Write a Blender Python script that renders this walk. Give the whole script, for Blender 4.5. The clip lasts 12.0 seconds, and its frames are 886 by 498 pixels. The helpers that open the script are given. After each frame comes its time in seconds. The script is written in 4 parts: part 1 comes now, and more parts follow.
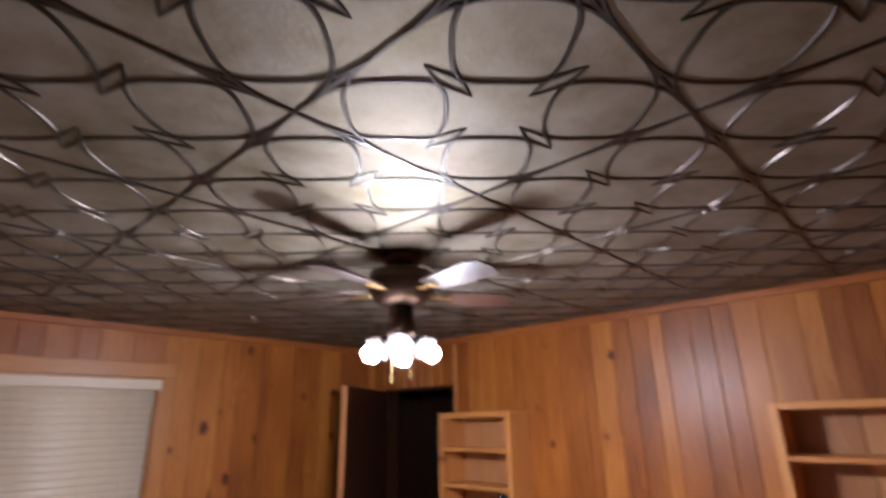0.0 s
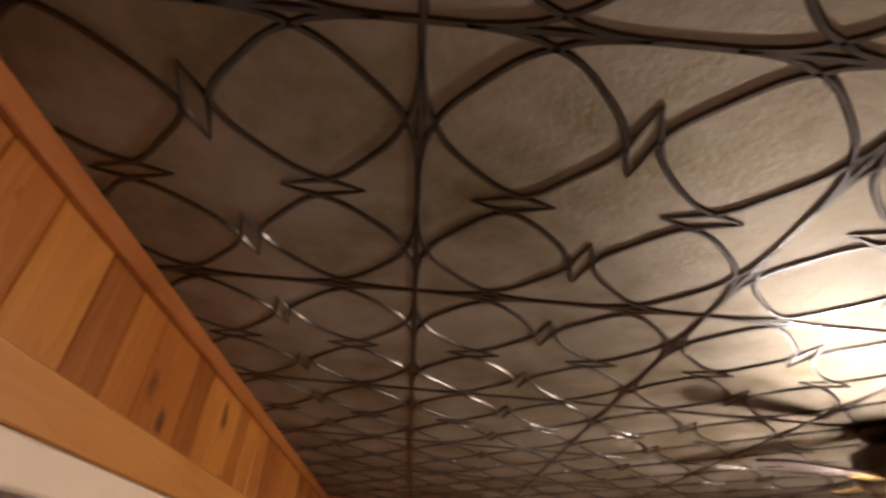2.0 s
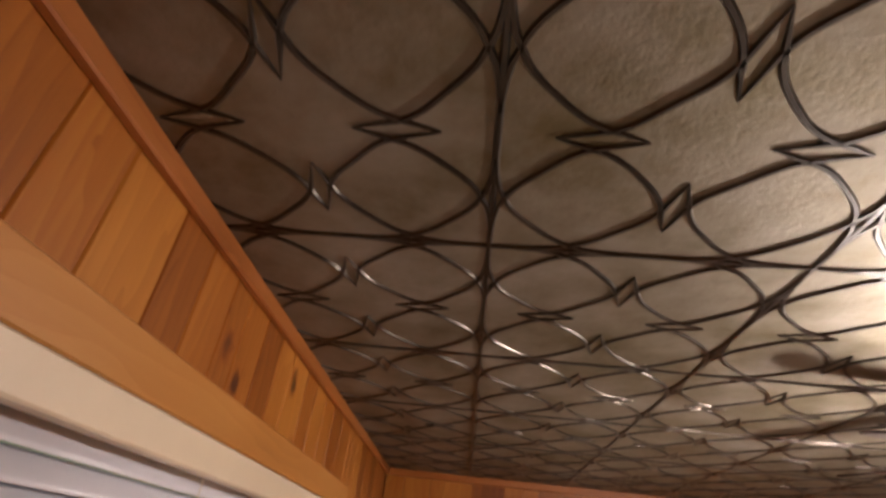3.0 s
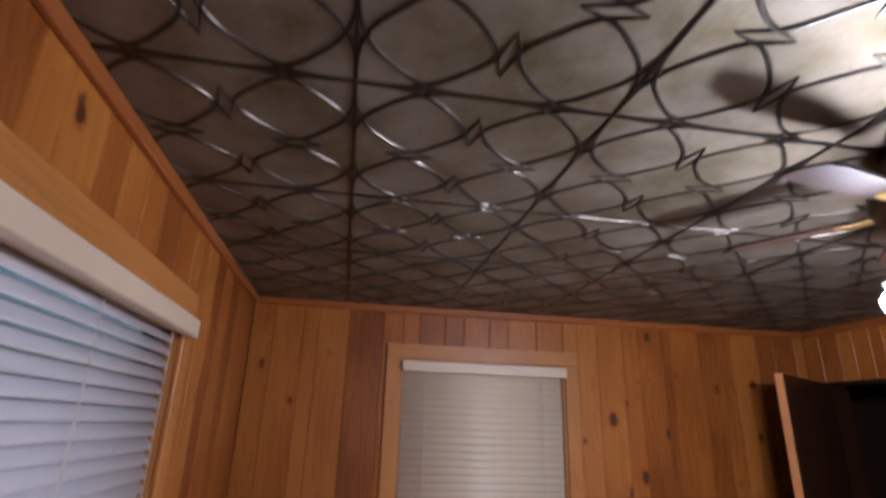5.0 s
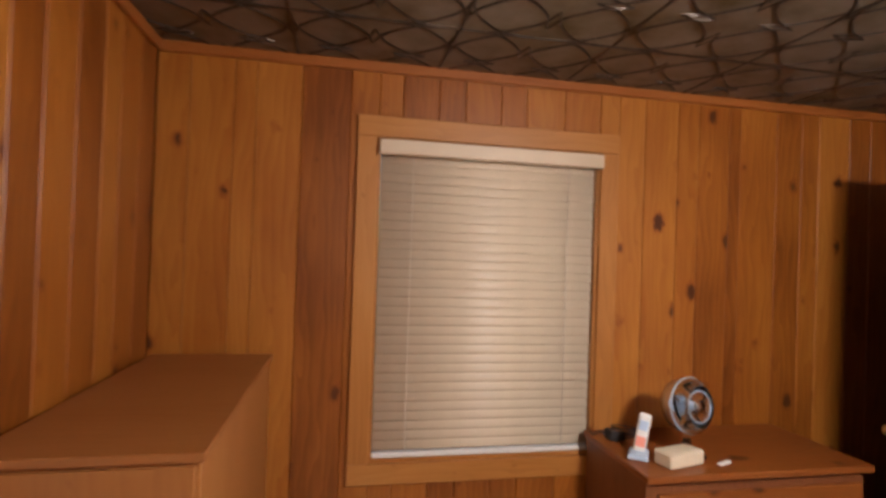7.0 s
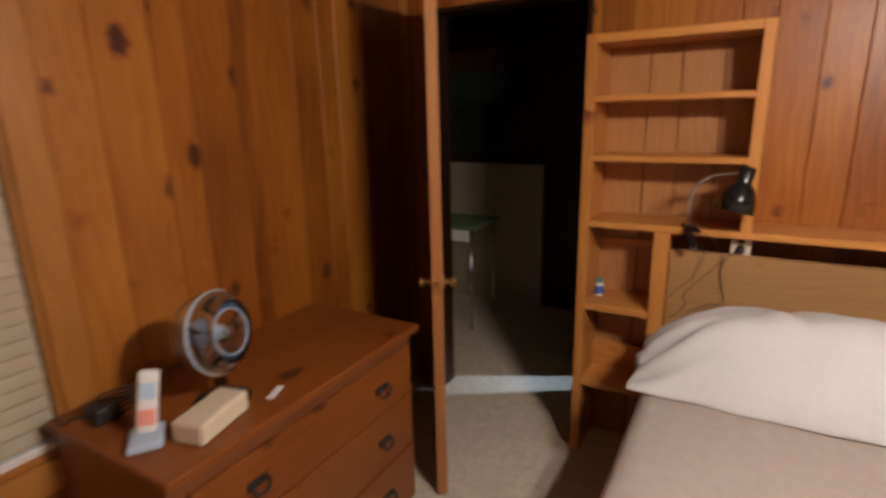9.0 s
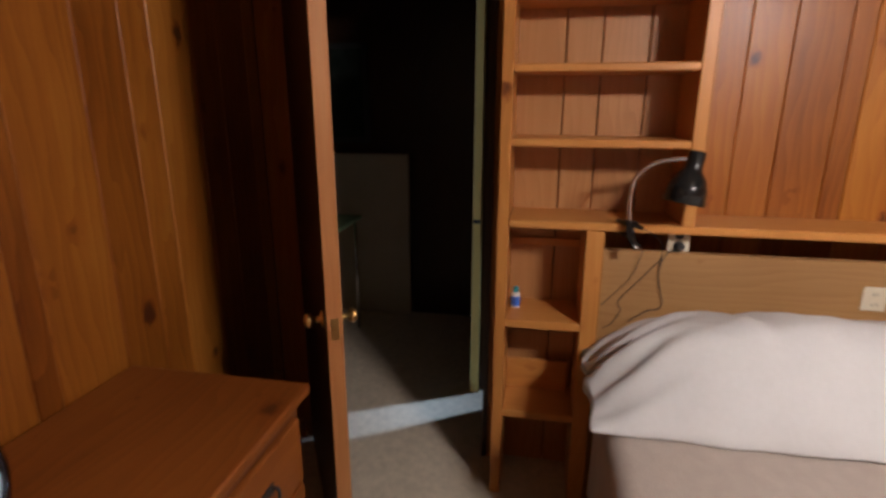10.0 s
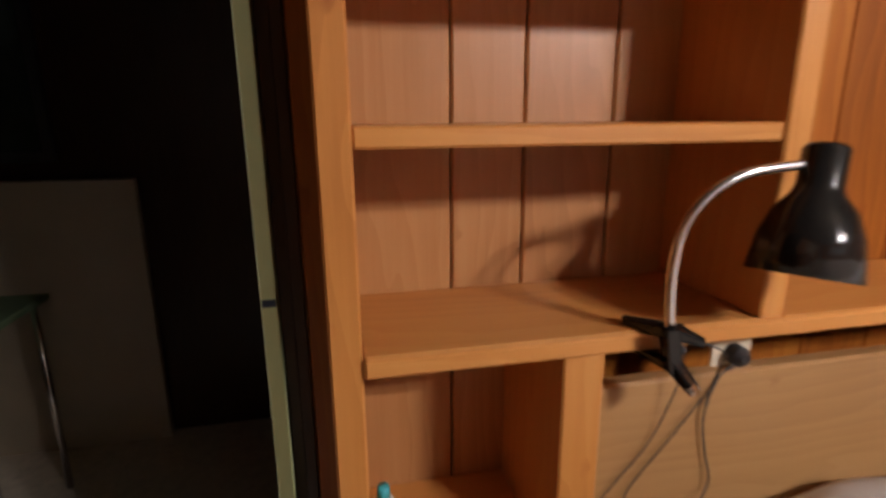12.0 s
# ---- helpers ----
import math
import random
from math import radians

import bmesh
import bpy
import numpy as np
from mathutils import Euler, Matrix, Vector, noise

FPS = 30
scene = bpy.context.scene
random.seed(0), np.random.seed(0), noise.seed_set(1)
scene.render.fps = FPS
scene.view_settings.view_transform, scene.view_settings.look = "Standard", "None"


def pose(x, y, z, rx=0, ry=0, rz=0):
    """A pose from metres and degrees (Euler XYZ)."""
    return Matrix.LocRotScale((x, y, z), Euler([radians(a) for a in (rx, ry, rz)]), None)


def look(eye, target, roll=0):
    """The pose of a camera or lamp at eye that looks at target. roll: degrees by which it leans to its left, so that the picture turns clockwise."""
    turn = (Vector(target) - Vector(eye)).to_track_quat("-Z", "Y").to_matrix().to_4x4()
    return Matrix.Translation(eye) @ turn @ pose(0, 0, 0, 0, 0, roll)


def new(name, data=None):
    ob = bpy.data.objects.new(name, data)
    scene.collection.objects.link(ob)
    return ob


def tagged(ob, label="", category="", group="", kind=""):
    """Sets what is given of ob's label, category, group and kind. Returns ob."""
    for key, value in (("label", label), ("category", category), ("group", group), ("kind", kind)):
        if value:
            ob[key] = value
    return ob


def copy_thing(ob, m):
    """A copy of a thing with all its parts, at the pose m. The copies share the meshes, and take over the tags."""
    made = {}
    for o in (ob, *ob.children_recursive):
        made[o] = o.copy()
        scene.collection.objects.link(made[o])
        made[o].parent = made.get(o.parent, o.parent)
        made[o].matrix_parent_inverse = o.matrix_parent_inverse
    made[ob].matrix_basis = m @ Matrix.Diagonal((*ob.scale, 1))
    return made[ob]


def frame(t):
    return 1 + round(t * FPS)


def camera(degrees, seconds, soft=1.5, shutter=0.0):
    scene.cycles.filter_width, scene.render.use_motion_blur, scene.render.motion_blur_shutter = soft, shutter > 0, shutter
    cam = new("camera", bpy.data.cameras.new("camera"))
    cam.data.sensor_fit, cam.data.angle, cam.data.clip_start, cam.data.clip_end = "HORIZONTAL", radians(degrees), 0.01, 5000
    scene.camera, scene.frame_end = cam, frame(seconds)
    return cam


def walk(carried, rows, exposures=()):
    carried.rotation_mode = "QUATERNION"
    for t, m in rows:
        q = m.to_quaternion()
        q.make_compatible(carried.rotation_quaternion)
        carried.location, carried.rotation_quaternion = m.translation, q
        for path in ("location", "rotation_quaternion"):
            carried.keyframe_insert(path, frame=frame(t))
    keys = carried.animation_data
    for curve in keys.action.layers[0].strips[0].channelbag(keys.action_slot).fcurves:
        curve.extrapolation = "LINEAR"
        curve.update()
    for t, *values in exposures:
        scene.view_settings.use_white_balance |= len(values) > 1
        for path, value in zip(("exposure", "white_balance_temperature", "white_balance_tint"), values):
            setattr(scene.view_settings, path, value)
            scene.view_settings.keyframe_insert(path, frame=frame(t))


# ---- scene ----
cam = camera(80.7, 12.0, 3.0, 0.5)
PATH = [
    (0, (0.025, -0.363, 1.726), (1.415, 0.93, 2.355), -1.1),
    (0.5, (0.052, -0.426, 1.732), (1.043, 1.093, 2.575), 1.0),
    (1, (0.033, -0.433, 1.763), (0.677, 1.185, 2.745), 1.1),
    (1.5, (0.004, -0.435, 1.796), (0.353, 1.203, 2.889), 0.7),
    (2, (-0.052, -0.429, 1.825), (-0.031, 1.227, 2.947), 4.7),
    (2.5, (-0.1, -0.394, 1.833), (-0.227, 1.239, 2.98), 7.5),
    (2.7, (-0.104, -0.38, 1.823), (-0.268, 1.271, 2.94), 7.2),
    (4.3, (-0.033, -0.079, 1.736), (0.063, 1.754, 2.531), 2.1),
    (4.5, (-0.041, -0.013, 1.719), (0.18, 1.818, 2.493), 1.0),
    (5, (-0.05, 0.136, 1.644), (0.265, 2.003, 2.287), 1.8),
    (5.5, (0.045, 0.32, 1.58), (0.425, 2.227, 2.048), 2.3),
    (6, (0.157, 0.47, 1.565), (0.451, 2.44, 1.751), 2.8),
    (6.5, (0.105, 0.8, 1.523), (0.379, 2.779, 1.626), 2.7),
    (8.5, (0.479, 1.605, 1.53), (1.853, 2.983, 1.069), -1.1),
    (9, (0.731, 1.815, 1.489), (2.405, 2.791, 0.993), -1.3),
    (9.5, (0.942, 2.04, 1.469), (2.765, 2.677, 0.949), -1.1),
    (10, (1.148, 2.266, 1.422), (3.043, 2.627, 0.892), 0.1),
    (10.5, (1.485, 2.36, 1.408), (3.378, 2.723, 0.875), -0.7),
    (11, (1.771, 2.411, 1.399), (3.671, 2.754, 0.877), -0.3),
    (11.5, (2.067, 2.419, 1.373), (3.994, 2.151, 0.909), 0.2),
    (12, (2.333, 2.397, 1.325), (4.231, 1.996, 0.839), -0.5),
]
walk(cam, [(t, look(eye, target, roll)) for t, eye, target, roll in PATH],
     [(0, 0.18, 4800, 10), (1.0, 0.15, 5200, 10), (2.0, 0.28, 5900, 10), (2.7, 0.42, 5900, 10), (4.3, 0.15, 4900, 10), (5.0, 0.15, 4650, 10), (5.5, 0.12, 4700, 10),
      (6.0, 0.4, 5500, 10), (6.5, 0.65, 5700, 8), (7.5, 0.5, 5700, 10), (8.5, 0.2, 5700, 10), (9.0, 0.05, 6100, 10), (9.5, -0.03, 6000, 10), (10.0, 0.0, 5800, 10), (10.5, 0.2, 5600, 10),
      (11.0, 0.7, 5450, 10), (11.5, 0.8, 5050, 10), (12.0, 0.38, 5700, 10)])

# ---- world and lights ----
world = bpy.data.worlds.new("world")
scene.world = world
world.use_nodes = True
wn = world.node_tree
sky = wn.nodes.new("ShaderNodeTexSky")
sky.sky_type = 'NISHITA'
sky.sun_disc = False
sky.sun_elevation = radians(4.0)
sky.sun_rotation = radians(140)
wn.links.new(sky.outputs[0], wn.nodes["Background"].inputs[0])
wn.nodes["Background"].inputs[1].default_value = 0.07

BULB_POWER = 760.0
# cool floor band: unseen lamp assumed in the room beyond, through its door's gap
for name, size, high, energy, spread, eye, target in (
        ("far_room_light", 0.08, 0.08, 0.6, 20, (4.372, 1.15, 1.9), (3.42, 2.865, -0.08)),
        # added lamp hung in mid-hall, only to put a cool gleam on the jamb
        ("jamb_fill_light", 0.06, 2.00, 0.085, 3, (3.335, 3.235, 0.98), (3.66, 2.58, 0.98))):
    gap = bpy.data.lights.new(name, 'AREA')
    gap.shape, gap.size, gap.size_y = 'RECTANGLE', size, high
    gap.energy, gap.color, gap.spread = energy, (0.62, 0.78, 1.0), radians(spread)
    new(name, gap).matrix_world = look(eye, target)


# ---- materials ----
def material(name):
    m = bpy.data.materials.new(name)
    m.use_nodes = True
    t = m.node_tree
    return m, t, t.nodes["Principled BSDF"]


def node(t, kind, **values):
    n = t.nodes.new("ShaderNode" + kind)
    for key, value in values.items():
        n.inputs[key].default_value = value
    return n


def ramp(t, source, stops):
    n = t.nodes.new("ShaderNodeValToRGB")
    e = n.color_ramp.elements
    while len(e) < len(stops):
        e.new(0.5)
    for i, (p, c) in enumerate(stops):
        e[i].position = p
        e[i].color = (*c, 1) if len(c) == 3 else c
    t.links.new(source, n.inputs[0])
    return n.outputs[0]


def mix(t, kind, a, b, fac):
    n = t.nodes.new("ShaderNodeMix")
    n.data_type, n.blend_type = 'RGBA', kind
    for slot, v in ((6, a), (7, b), (0, fac)):
        if isinstance(v, (int, float)):
            n.inputs[slot].default_value = v
        elif isinstance(v, tuple):
            n.inputs[slot].default_value = (*v, 1)
        else:
            t.links.new(v, n.inputs[slot])
    return n.outputs[2]


def calc(t, op, a, b=0.0):
    n = t.nodes.new("ShaderNodeMath")
    n.operation = op
    for i, v in enumerate((a, b)):
        if isinstance(v, (int, float)):
            n.inputs[i].default_value = v
        else:
            t.links.new(v, n.inputs[i])
    return n.outputs[0]


def wood(name, dark, mid, light, along="z", rough=0.42, knots=0.55, vary=0.5, coat=0.15):
    """Boards with grain along one axis, dark knots, and a tone of its own for each board."""
    m, t, bsdf = material(name)
    pos = node(t, "TexCoord").outputs["Object"]
    sep = node(t, "SeparateXYZ")
    t.links.new(pos, sep.inputs[0])
    x, y, z = sep.outputs
    rnd = t.nodes.new("ShaderNodeObjectInfo").outputs["Random"]
    if along == "z":
        u, v = calc(t, 'ADD', x, y), z
    elif along == "y":
        u, v = calc(t, 'ADD', x, z), y
    else:
        u, v = calc(t, 'ADD', y, z), x
    v = calc(t, 'ADD', v, calc(t, 'MULTIPLY', rnd, 17.0))
    com = node(t, "CombineXYZ")
    t.links.new(u, com.inputs[0])
    t.links.new(v, com.inputs[1])
    t.links.new(rnd, com.inputs[2])
    p = com.outputs[0]

    def mapped(scale):
        n = node(t, "Mapping", Scale=scale)
        t.links.new(p, n.inputs[0])
        return n.outputs[0]

    # knots: sparse dark ovals
    vor = node(t, "TexVoronoi", Scale=1.0, Randomness=1.0)
    bend = node(t, "TexNoise", Scale=1.0, Detail=2.0)
    t.links.new(mapped((38.0, 26.0, 1.0)), bend.inputs["Vector"])
    jag = t.nodes.new("ShaderNodeVectorMath")
    jag.operation = 'MULTIPLY_ADD'
    t.links.new(bend.outputs["Color"], jag.inputs[0])
    jag.inputs[1].default_value = (0.38, 0.38, 0.0)
    t.links.new(mapped((10.5, 7.0, 3.0)), jag.inputs[2])
    t.links.new(jag.outputs[0], vor.inputs["Vector"])
    pick = node(t, "SeparateColor")
    t.links.new(vor.outputs["Color"], pick.inputs[0])
    size = calc(t, 'MULTIPLY', calc(t, 'MAXIMUM', calc(t, 'SUBTRACT', pick.outputs[0], 1.0 - 0.3 * knots), 0.0), 1.05 / knots)
    inside = calc(t, 'SUBTRACT', size, vor.outputs["Distance"])
    core = ramp(t, calc(t, 'MULTIPLY', inside, 9.0), [(0.0, (0, 0, 0)), (1.0, (1, 1, 1))])
    halo = ramp(t, calc(t, 'ADD', calc(t, 'MULTIPLY', inside, 3.0), 0.35), [(0.0, (0, 0, 0)), (0.6, (1, 1, 1))])
    # growth rings, bent round the knots
    warp = node(t, "TexNoise", Scale=1.0, Detail=3.0)
    t.links.new(mapped((5.0, 0.9, 1.0)), warp.inputs["Vector"])
    ring = calc(t, 'ADD', calc(t, 'MULTIPLY', u, 9.0), calc(t, 'MULTIPLY', warp.outputs[0], 3.0))
    ring = calc(t, 'ADD', ring, calc(t, 'MULTIPLY', halo, 0.35))
    ring = calc(t, 'FRACT', calc(t, 'MULTIPLY', ring, 3.0))
    fine = node(t, "TexNoise", Scale=1.0, Detail=6.0, Roughness=0.65)
    t.links.new(mapped((90.0, 3.5, 1.0)), fine.inputs["Vector"])
    blotch = node(t, "TexNoise", Scale=1.0, Detail=2.0)
    t.links.new(mapped((4.0, 1.5, 2.0)), blotch.inputs["Vector"])
    tone = calc(t, 'ADD', calc(t, 'MULTIPLY', ring, 0.13), calc(t, 'MULTIPLY', fine.outputs[0], 0.30))
    tone = calc(t, 'ADD', tone, calc(t, 'MULTIPLY', blotch.outputs[0], 0.57))
    tone = calc(t, 'ADD', tone, calc(t, 'MULTIPLY', calc(t, 'SUBTRACT', rnd, 0.5), vary))
    col = ramp(t, tone, [(0.15, dark), (0.48, mid), (0.85, light)])
    col = mix(t, 'MULTIPLY', col, (0.62, 0.45, 0.36), halo)
    col = mix(t, 'MIX', col, (0.055, 0.015, 0.005), calc(t, 'MULTIPLY', core, 0.92))
    t.links.new(col, bsdf.inputs["Base Color"])
    r = calc(t, 'ADD', calc(t, 'MULTIPLY', fine.outputs[0], 0.2), rough - 0.1)
    t.links.new(r, bsdf.inputs["Roughness"])
    bsdf.inputs["Coat Weight"].default_value = coat * 0.5
    bsdf.inputs["Specular IOR Level"].default_value = 0.36
    bsdf.inputs["Coat Roughness"].default_value = 0.3
    bump = node(t, "Bump", Strength=0.25, Distance=0.002)
    t.links.new(fine.outputs[0], bump.inputs["Height"])
    t.links.new(bump.outputs[0], bsdf.inputs["Normal"])
    return m


def plain(name, color, rough=0.5, metal=0.0, vary=0.15, scale=30.0, bump=0.1, depth=0.001):
    """A surface of one colour with mottling at two scales and a fine relief."""
    m, t, bsdf = material(name)
    pos = node(t, "TexCoord").outputs["Object"]
    a = node(t, "TexNoise", Scale=scale, Detail=5.0)
    b = node(t, "TexNoise", Scale=scale * 0.12, Detail=2.0)
    t.links.new(pos, a.inputs["Vector"])
    t.links.new(pos, b.inputs["Vector"])
    s = calc(t, 'ADD', calc(t, 'MULTIPLY', a.outputs[0], 0.5), calc(t, 'MULTIPLY', b.outputs[0], 0.5))
    lo = tuple(c * (1 - vary) for c in color)
    hi = tuple(min(1.0, c * (1 + vary)) for c in color)
    t.links.new(ramp(t, s, [(0.3, lo), (0.7, hi)]), bsdf.inputs["Base Color"])
    t.links.new(calc(t, 'ADD', calc(t, 'MULTIPLY', s, 0.15), rough - 0.07), bsdf.inputs["Roughness"])
    bsdf.inputs["Metallic"].default_value = metal
    if bump:
        n = node(t, "Bump", Strength=bump, Distance=depth)
        t.links.new(a.outputs[0], n.inputs["Height"])
        t.links.new(n.outputs[0], bsdf.inputs["Normal"])
    return m


def clear(name, color=(0.95, 0.97, 1.0), rough=0.05, ior=1.45):
    m, t, bsdf = material(name)
    bsdf.inputs["Base Color"].default_value = (*color, 1)
    bsdf.inputs["Roughness"].default_value = rough
    bsdf.inputs["IOR"].default_value = ior
    bsdf.inputs["Transmission Weight"].default_value = 1.0
    return m


def glowing(name, color, strength):
    m, t, bsdf = material(name)
    bsdf.inputs["Base Color"].default_value = (0.9, 0.9, 0.9, 1)
    bsdf.inputs["Emission Color"].default_value = (*color, 1)
    bsdf.inputs["Emission Strength"].default_value = strength
    return m


PINE_D, PINE_M, PINE_L = (0.137, 0.033, 0.003), (0.320, 0.103, 0.011), (0.480, 0.198, 0.028)
PINE = wood("knotty_pine_panelling", PINE_D, PINE_M, PINE_L, knots=0.8, vary=0.38)
TRIM_X = wood("pine_trim_lengthwise_x", (0.274, 0.098, 0.018), (0.419, 0.174, 0.035), (0.503, 0.237, 0.059), "x", knots=0.25, vary=0.15)
TRIM_Y = wood("pine_trim_lengthwise_y", (0.274, 0.098, 0.018), (0.419, 0.174, 0.035), (0.503, 0.237, 0.059), "y", knots=0.25, vary=0.15)
TRIM_Z = wood("pine_trim_upright", (0.274, 0.098, 0.018), (0.419, 0.174, 0.035), (0.503, 0.237, 0.059), "z", knots=0.25, vary=0.15)
CROWN_X = wood("stained_crown_x", PINE_D, (0.305, 0.098, 0.018), (0.381, 0.139, 0.030), "x", knots=0.2, vary=0.1)
CROWN_Y = wood("stained_crown_y", PINE_D, (0.305, 0.098, 0.018), (0.381, 0.139, 0.030), "y", knots=0.2, vary=0.1)
SHELF_Y = wood("bookcase_pine_y", (0.365, 0.135, 0.027), (0.521, 0.222, 0.050), (0.609, 0.310, 0.086), "y", knots=0.3, vary=0.15)
SHELF_Z = wood("bookcase_pine_z", (0.365, 0.135, 0.027), (0.521, 0.222, 0.050), (0.609, 0.310, 0.086), "z", knots=0.25, vary=0.15)
BACK_Z = wood("bookcase_back_boards", (0.268, 0.110, 0.035), (0.419, 0.195, 0.068), (0.520, 0.280, 0.111), "z", knots=0.2, vary=0.3)
PLY_Y = wood("oak_veneer_headboard", (0.266, 0.135, 0.050), (0.370, 0.206, 0.080), (0.429, 0.255, 0.113), "y", knots=0.02, vary=0.1)
DRESS_X = wood("dresser_pine_x", (0.120, 0.031, 0.006), (0.230, 0.068, 0.011), (0.320, 0.106, 0.018), "x", knots=0.3, vary=0.12, coat=0.3)
DRESS_Z = wood("dresser_pine_z", (0.100, 0.031, 0.010), (0.180, 0.061, 0.021), (0.250, 0.092, 0.031), "z", knots=0.3, vary=0.12, coat=0.2)
CHEST_X = wood("chest_veneer_x", (0.229, 0.076, 0.018), (0.305, 0.111, 0.026), (0.358, 0.146, 0.042), "x", knots=0.08, vary=0.1)
CHEST_Z = wood("chest_veneer_z", (0.260, 0.098, 0.024), (0.350, 0.139, 0.035), (0.397, 0.174, 0.047), "z", knots=0.08, vary=0.1)
# the shade on the open leaf is put into this near-black colour
DOOR_Z = wood("shade_darkened_door", (0.015, 0.006, 0.002), (0.027, 0.009, 0.003), (0.038, 0.014, 0.006), "z", knots=0.03, vary=0.1)
EDGE_Z = wood("door_edge_pine", (0.320, 0.118, 0.035), (0.419, 0.180, 0.059), (0.503, 0.250, 0.089), "z", knots=0.05, vary=0.1)
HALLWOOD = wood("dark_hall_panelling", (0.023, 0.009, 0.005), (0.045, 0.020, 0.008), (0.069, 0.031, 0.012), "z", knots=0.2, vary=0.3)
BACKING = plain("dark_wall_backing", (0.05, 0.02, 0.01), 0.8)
PLASTER = plain("unseen_plain_wall", (0.45, 0.38, 0.30), 0.8)
CREAM = plain("cream_painted_jamb", (0.70, 0.52, 0.16), 0.5, vary=0.06)
BLIND = plain("ivory_blind_slat", (0.66, 0.56, 0.41), 0.42, vary=0.05, scale=14)
# white slats with the bluish tint of daylight put into their colour
BLIND_W = plain("day_tinted_white_slat", (0.66, 0.645, 0.685), 0.38, vary=0.05, scale=14)
VALANCE = plain("ivory_valance", (0.62, 0.50, 0.35), 0.45, vary=0.05, scale=14)
CORD = plain("ivory_cord", (0.72, 0.66, 0.56), 0.8)
GLASS = clear("window_glass")
CARPET = plain("beige_carpet", (0.70, 0.61, 0.48), 0.95, vary=0.18, scale=260, bump=0.6, depth=0.004)
SHEET = plain("white_cotton", (0.61, 0.61, 0.61), 0.85, vary=0.04, scale=60, bump=0.3)
BLANKET = plain("beige_blanket", (0.42, 0.36, 0.315), 0.95, vary=0.08, scale=180, bump=0.7, depth=0.003)
BEDSIDE = plain("grey_valance_cloth", (0.34, 0.31, 0.29), 0.95, vary=0.1, scale=120, bump=0.4)
BLACK = plain("black_enamel", (0.012, 0.012, 0.012), 0.16, vary=0.3, bump=0.0)
DULL = plain("black_plastic", (0.02, 0.02, 0.022), 0.5, vary=0.2)
BRONZE = plain("antique_bronze", (0.07, 0.042, 0.026), 0.42, 0.8, vary=0.2, bump=0.0)
CHROME = plain("brushed_chrome", (0.72, 0.72, 0.74), 0.2, 1.0, vary=0.05, bump=0.0)
BRASS = plain("worn_brass", (0.75, 0.52, 0.20), 0.28, 1.0, vary=0.15, bump=0.0)
WHITEP = plain("white_plastic", (0.78, 0.78, 0.76), 0.4, vary=0.04, bump=0.0)
IVORYP = plain("ivory_plastic", (0.66, 0.60, 0.46), 0.4, vary=0.04, bump=0.0)
# the blue stands in for cool light on the fan's and phone's plastic
PALEBLUE = plain("cool_lit_plastic", (0.48, 0.62, 0.78), 0.3, vary=0.06, bump=0.0)
CORAL = plain("coral_plastic", (0.85, 0.34, 0.25), 0.4, vary=0.05, bump=0.0)
BLUE = plain("blue_print", (0.05, 0.14, 0.55), 0.35, vary=0.1, bump=0.0)
TEAL = plain("teal_cap", (0.05, 0.38, 0.45), 0.35, vary=0.1, bump=0.0)
CARD = plain("cream_card", (0.68, 0.58, 0.42), 0.7, vary=0.05)
GREEN = plain("green_cloth", (0.16, 0.24, 0.13), 0.8, vary=0.15)
BOARD = plain("beige_panel", (0.42, 0.36, 0.26), 0.7, vary=0.08, scale=8)
DARKGLASS = plain("dark_picture", (0.03, 0.04, 0.035), 0.25, vary=0.5, scale=14, bump=0.0)
CLEARP = clear("clear_plastic", (0.90, 0.95, 1.0), 0.04, 1.4)
# its faint blue tint stands in for cool reflections in the fan's housing
HAZY = clear("tinted_clear_plastic", (0.86, 0.93, 1.0), 0.05, 1.42)
FANBLADE = wood("walnut_fan_blade", (0.015, 0.007, 0.003), (0.027, 0.011, 0.006), (0.038, 0.017, 0.008), "x", rough=0.5, knots=0.02, vary=0.1, coat=0.05)
SHADE = clear("frosted_glass_shade", (1.0, 0.96, 0.9), 0.3, 1.3)
BULB = glowing("lit_bulb", (1.0, 0.83, 0.70), BULB_POWER)


def tin():
    """Pewter-brown embossed ceiling tile, hand-toned and faintly hammered."""
    m, t, bsdf = material("pewter_tin")
    pos = node(t, "TexCoord").outputs["Object"]
    a = node(t, "TexNoise", Scale=7.0, Detail=4.0, Roughness=0.6)
    b = node(t, "TexNoise", Scale=85.0, Detail=4.0)
    c = node(t, "TexNoise", Scale=2.2, Detail=2.0)
    for n in (a, b, c):
        t.links.new(pos, n.inputs["Vector"])
    s = calc(t, 'ADD', calc(t, 'MULTIPLY', a.outputs[0], 0.65), calc(t, 'MULTIPLY', c.outputs[0], 0.35))
    t.links.new(ramp(t, s, [(0.32, (0.128, 0.102, 0.050)), (0.5, (0.225, 0.190, 0.138)), (0.70, (0.31, 0.278, 0.228))]), bsdf.inputs["Base Color"])
    bsdf.inputs["Metallic"].default_value = 0.9
    t.links.new(calc(t, 'ADD', calc(t, 'MULTIPLY', a.outputs[0], 0.24), 0.53), bsdf.inputs["Roughness"])
    n = node(t, "Bump", Strength=0.5, Distance=0.003)
    t.links.new(b.outputs[0], n.inputs["Height"])
    t.links.new(n.outputs[0], bsdf.inputs["Normal"])
    return m


TIN = tin()
TINLINE = plain("blackened_tin_bead", (0.046, 0.037, 0.028), 0.31, 0.75, vary=0.4, scale=25)


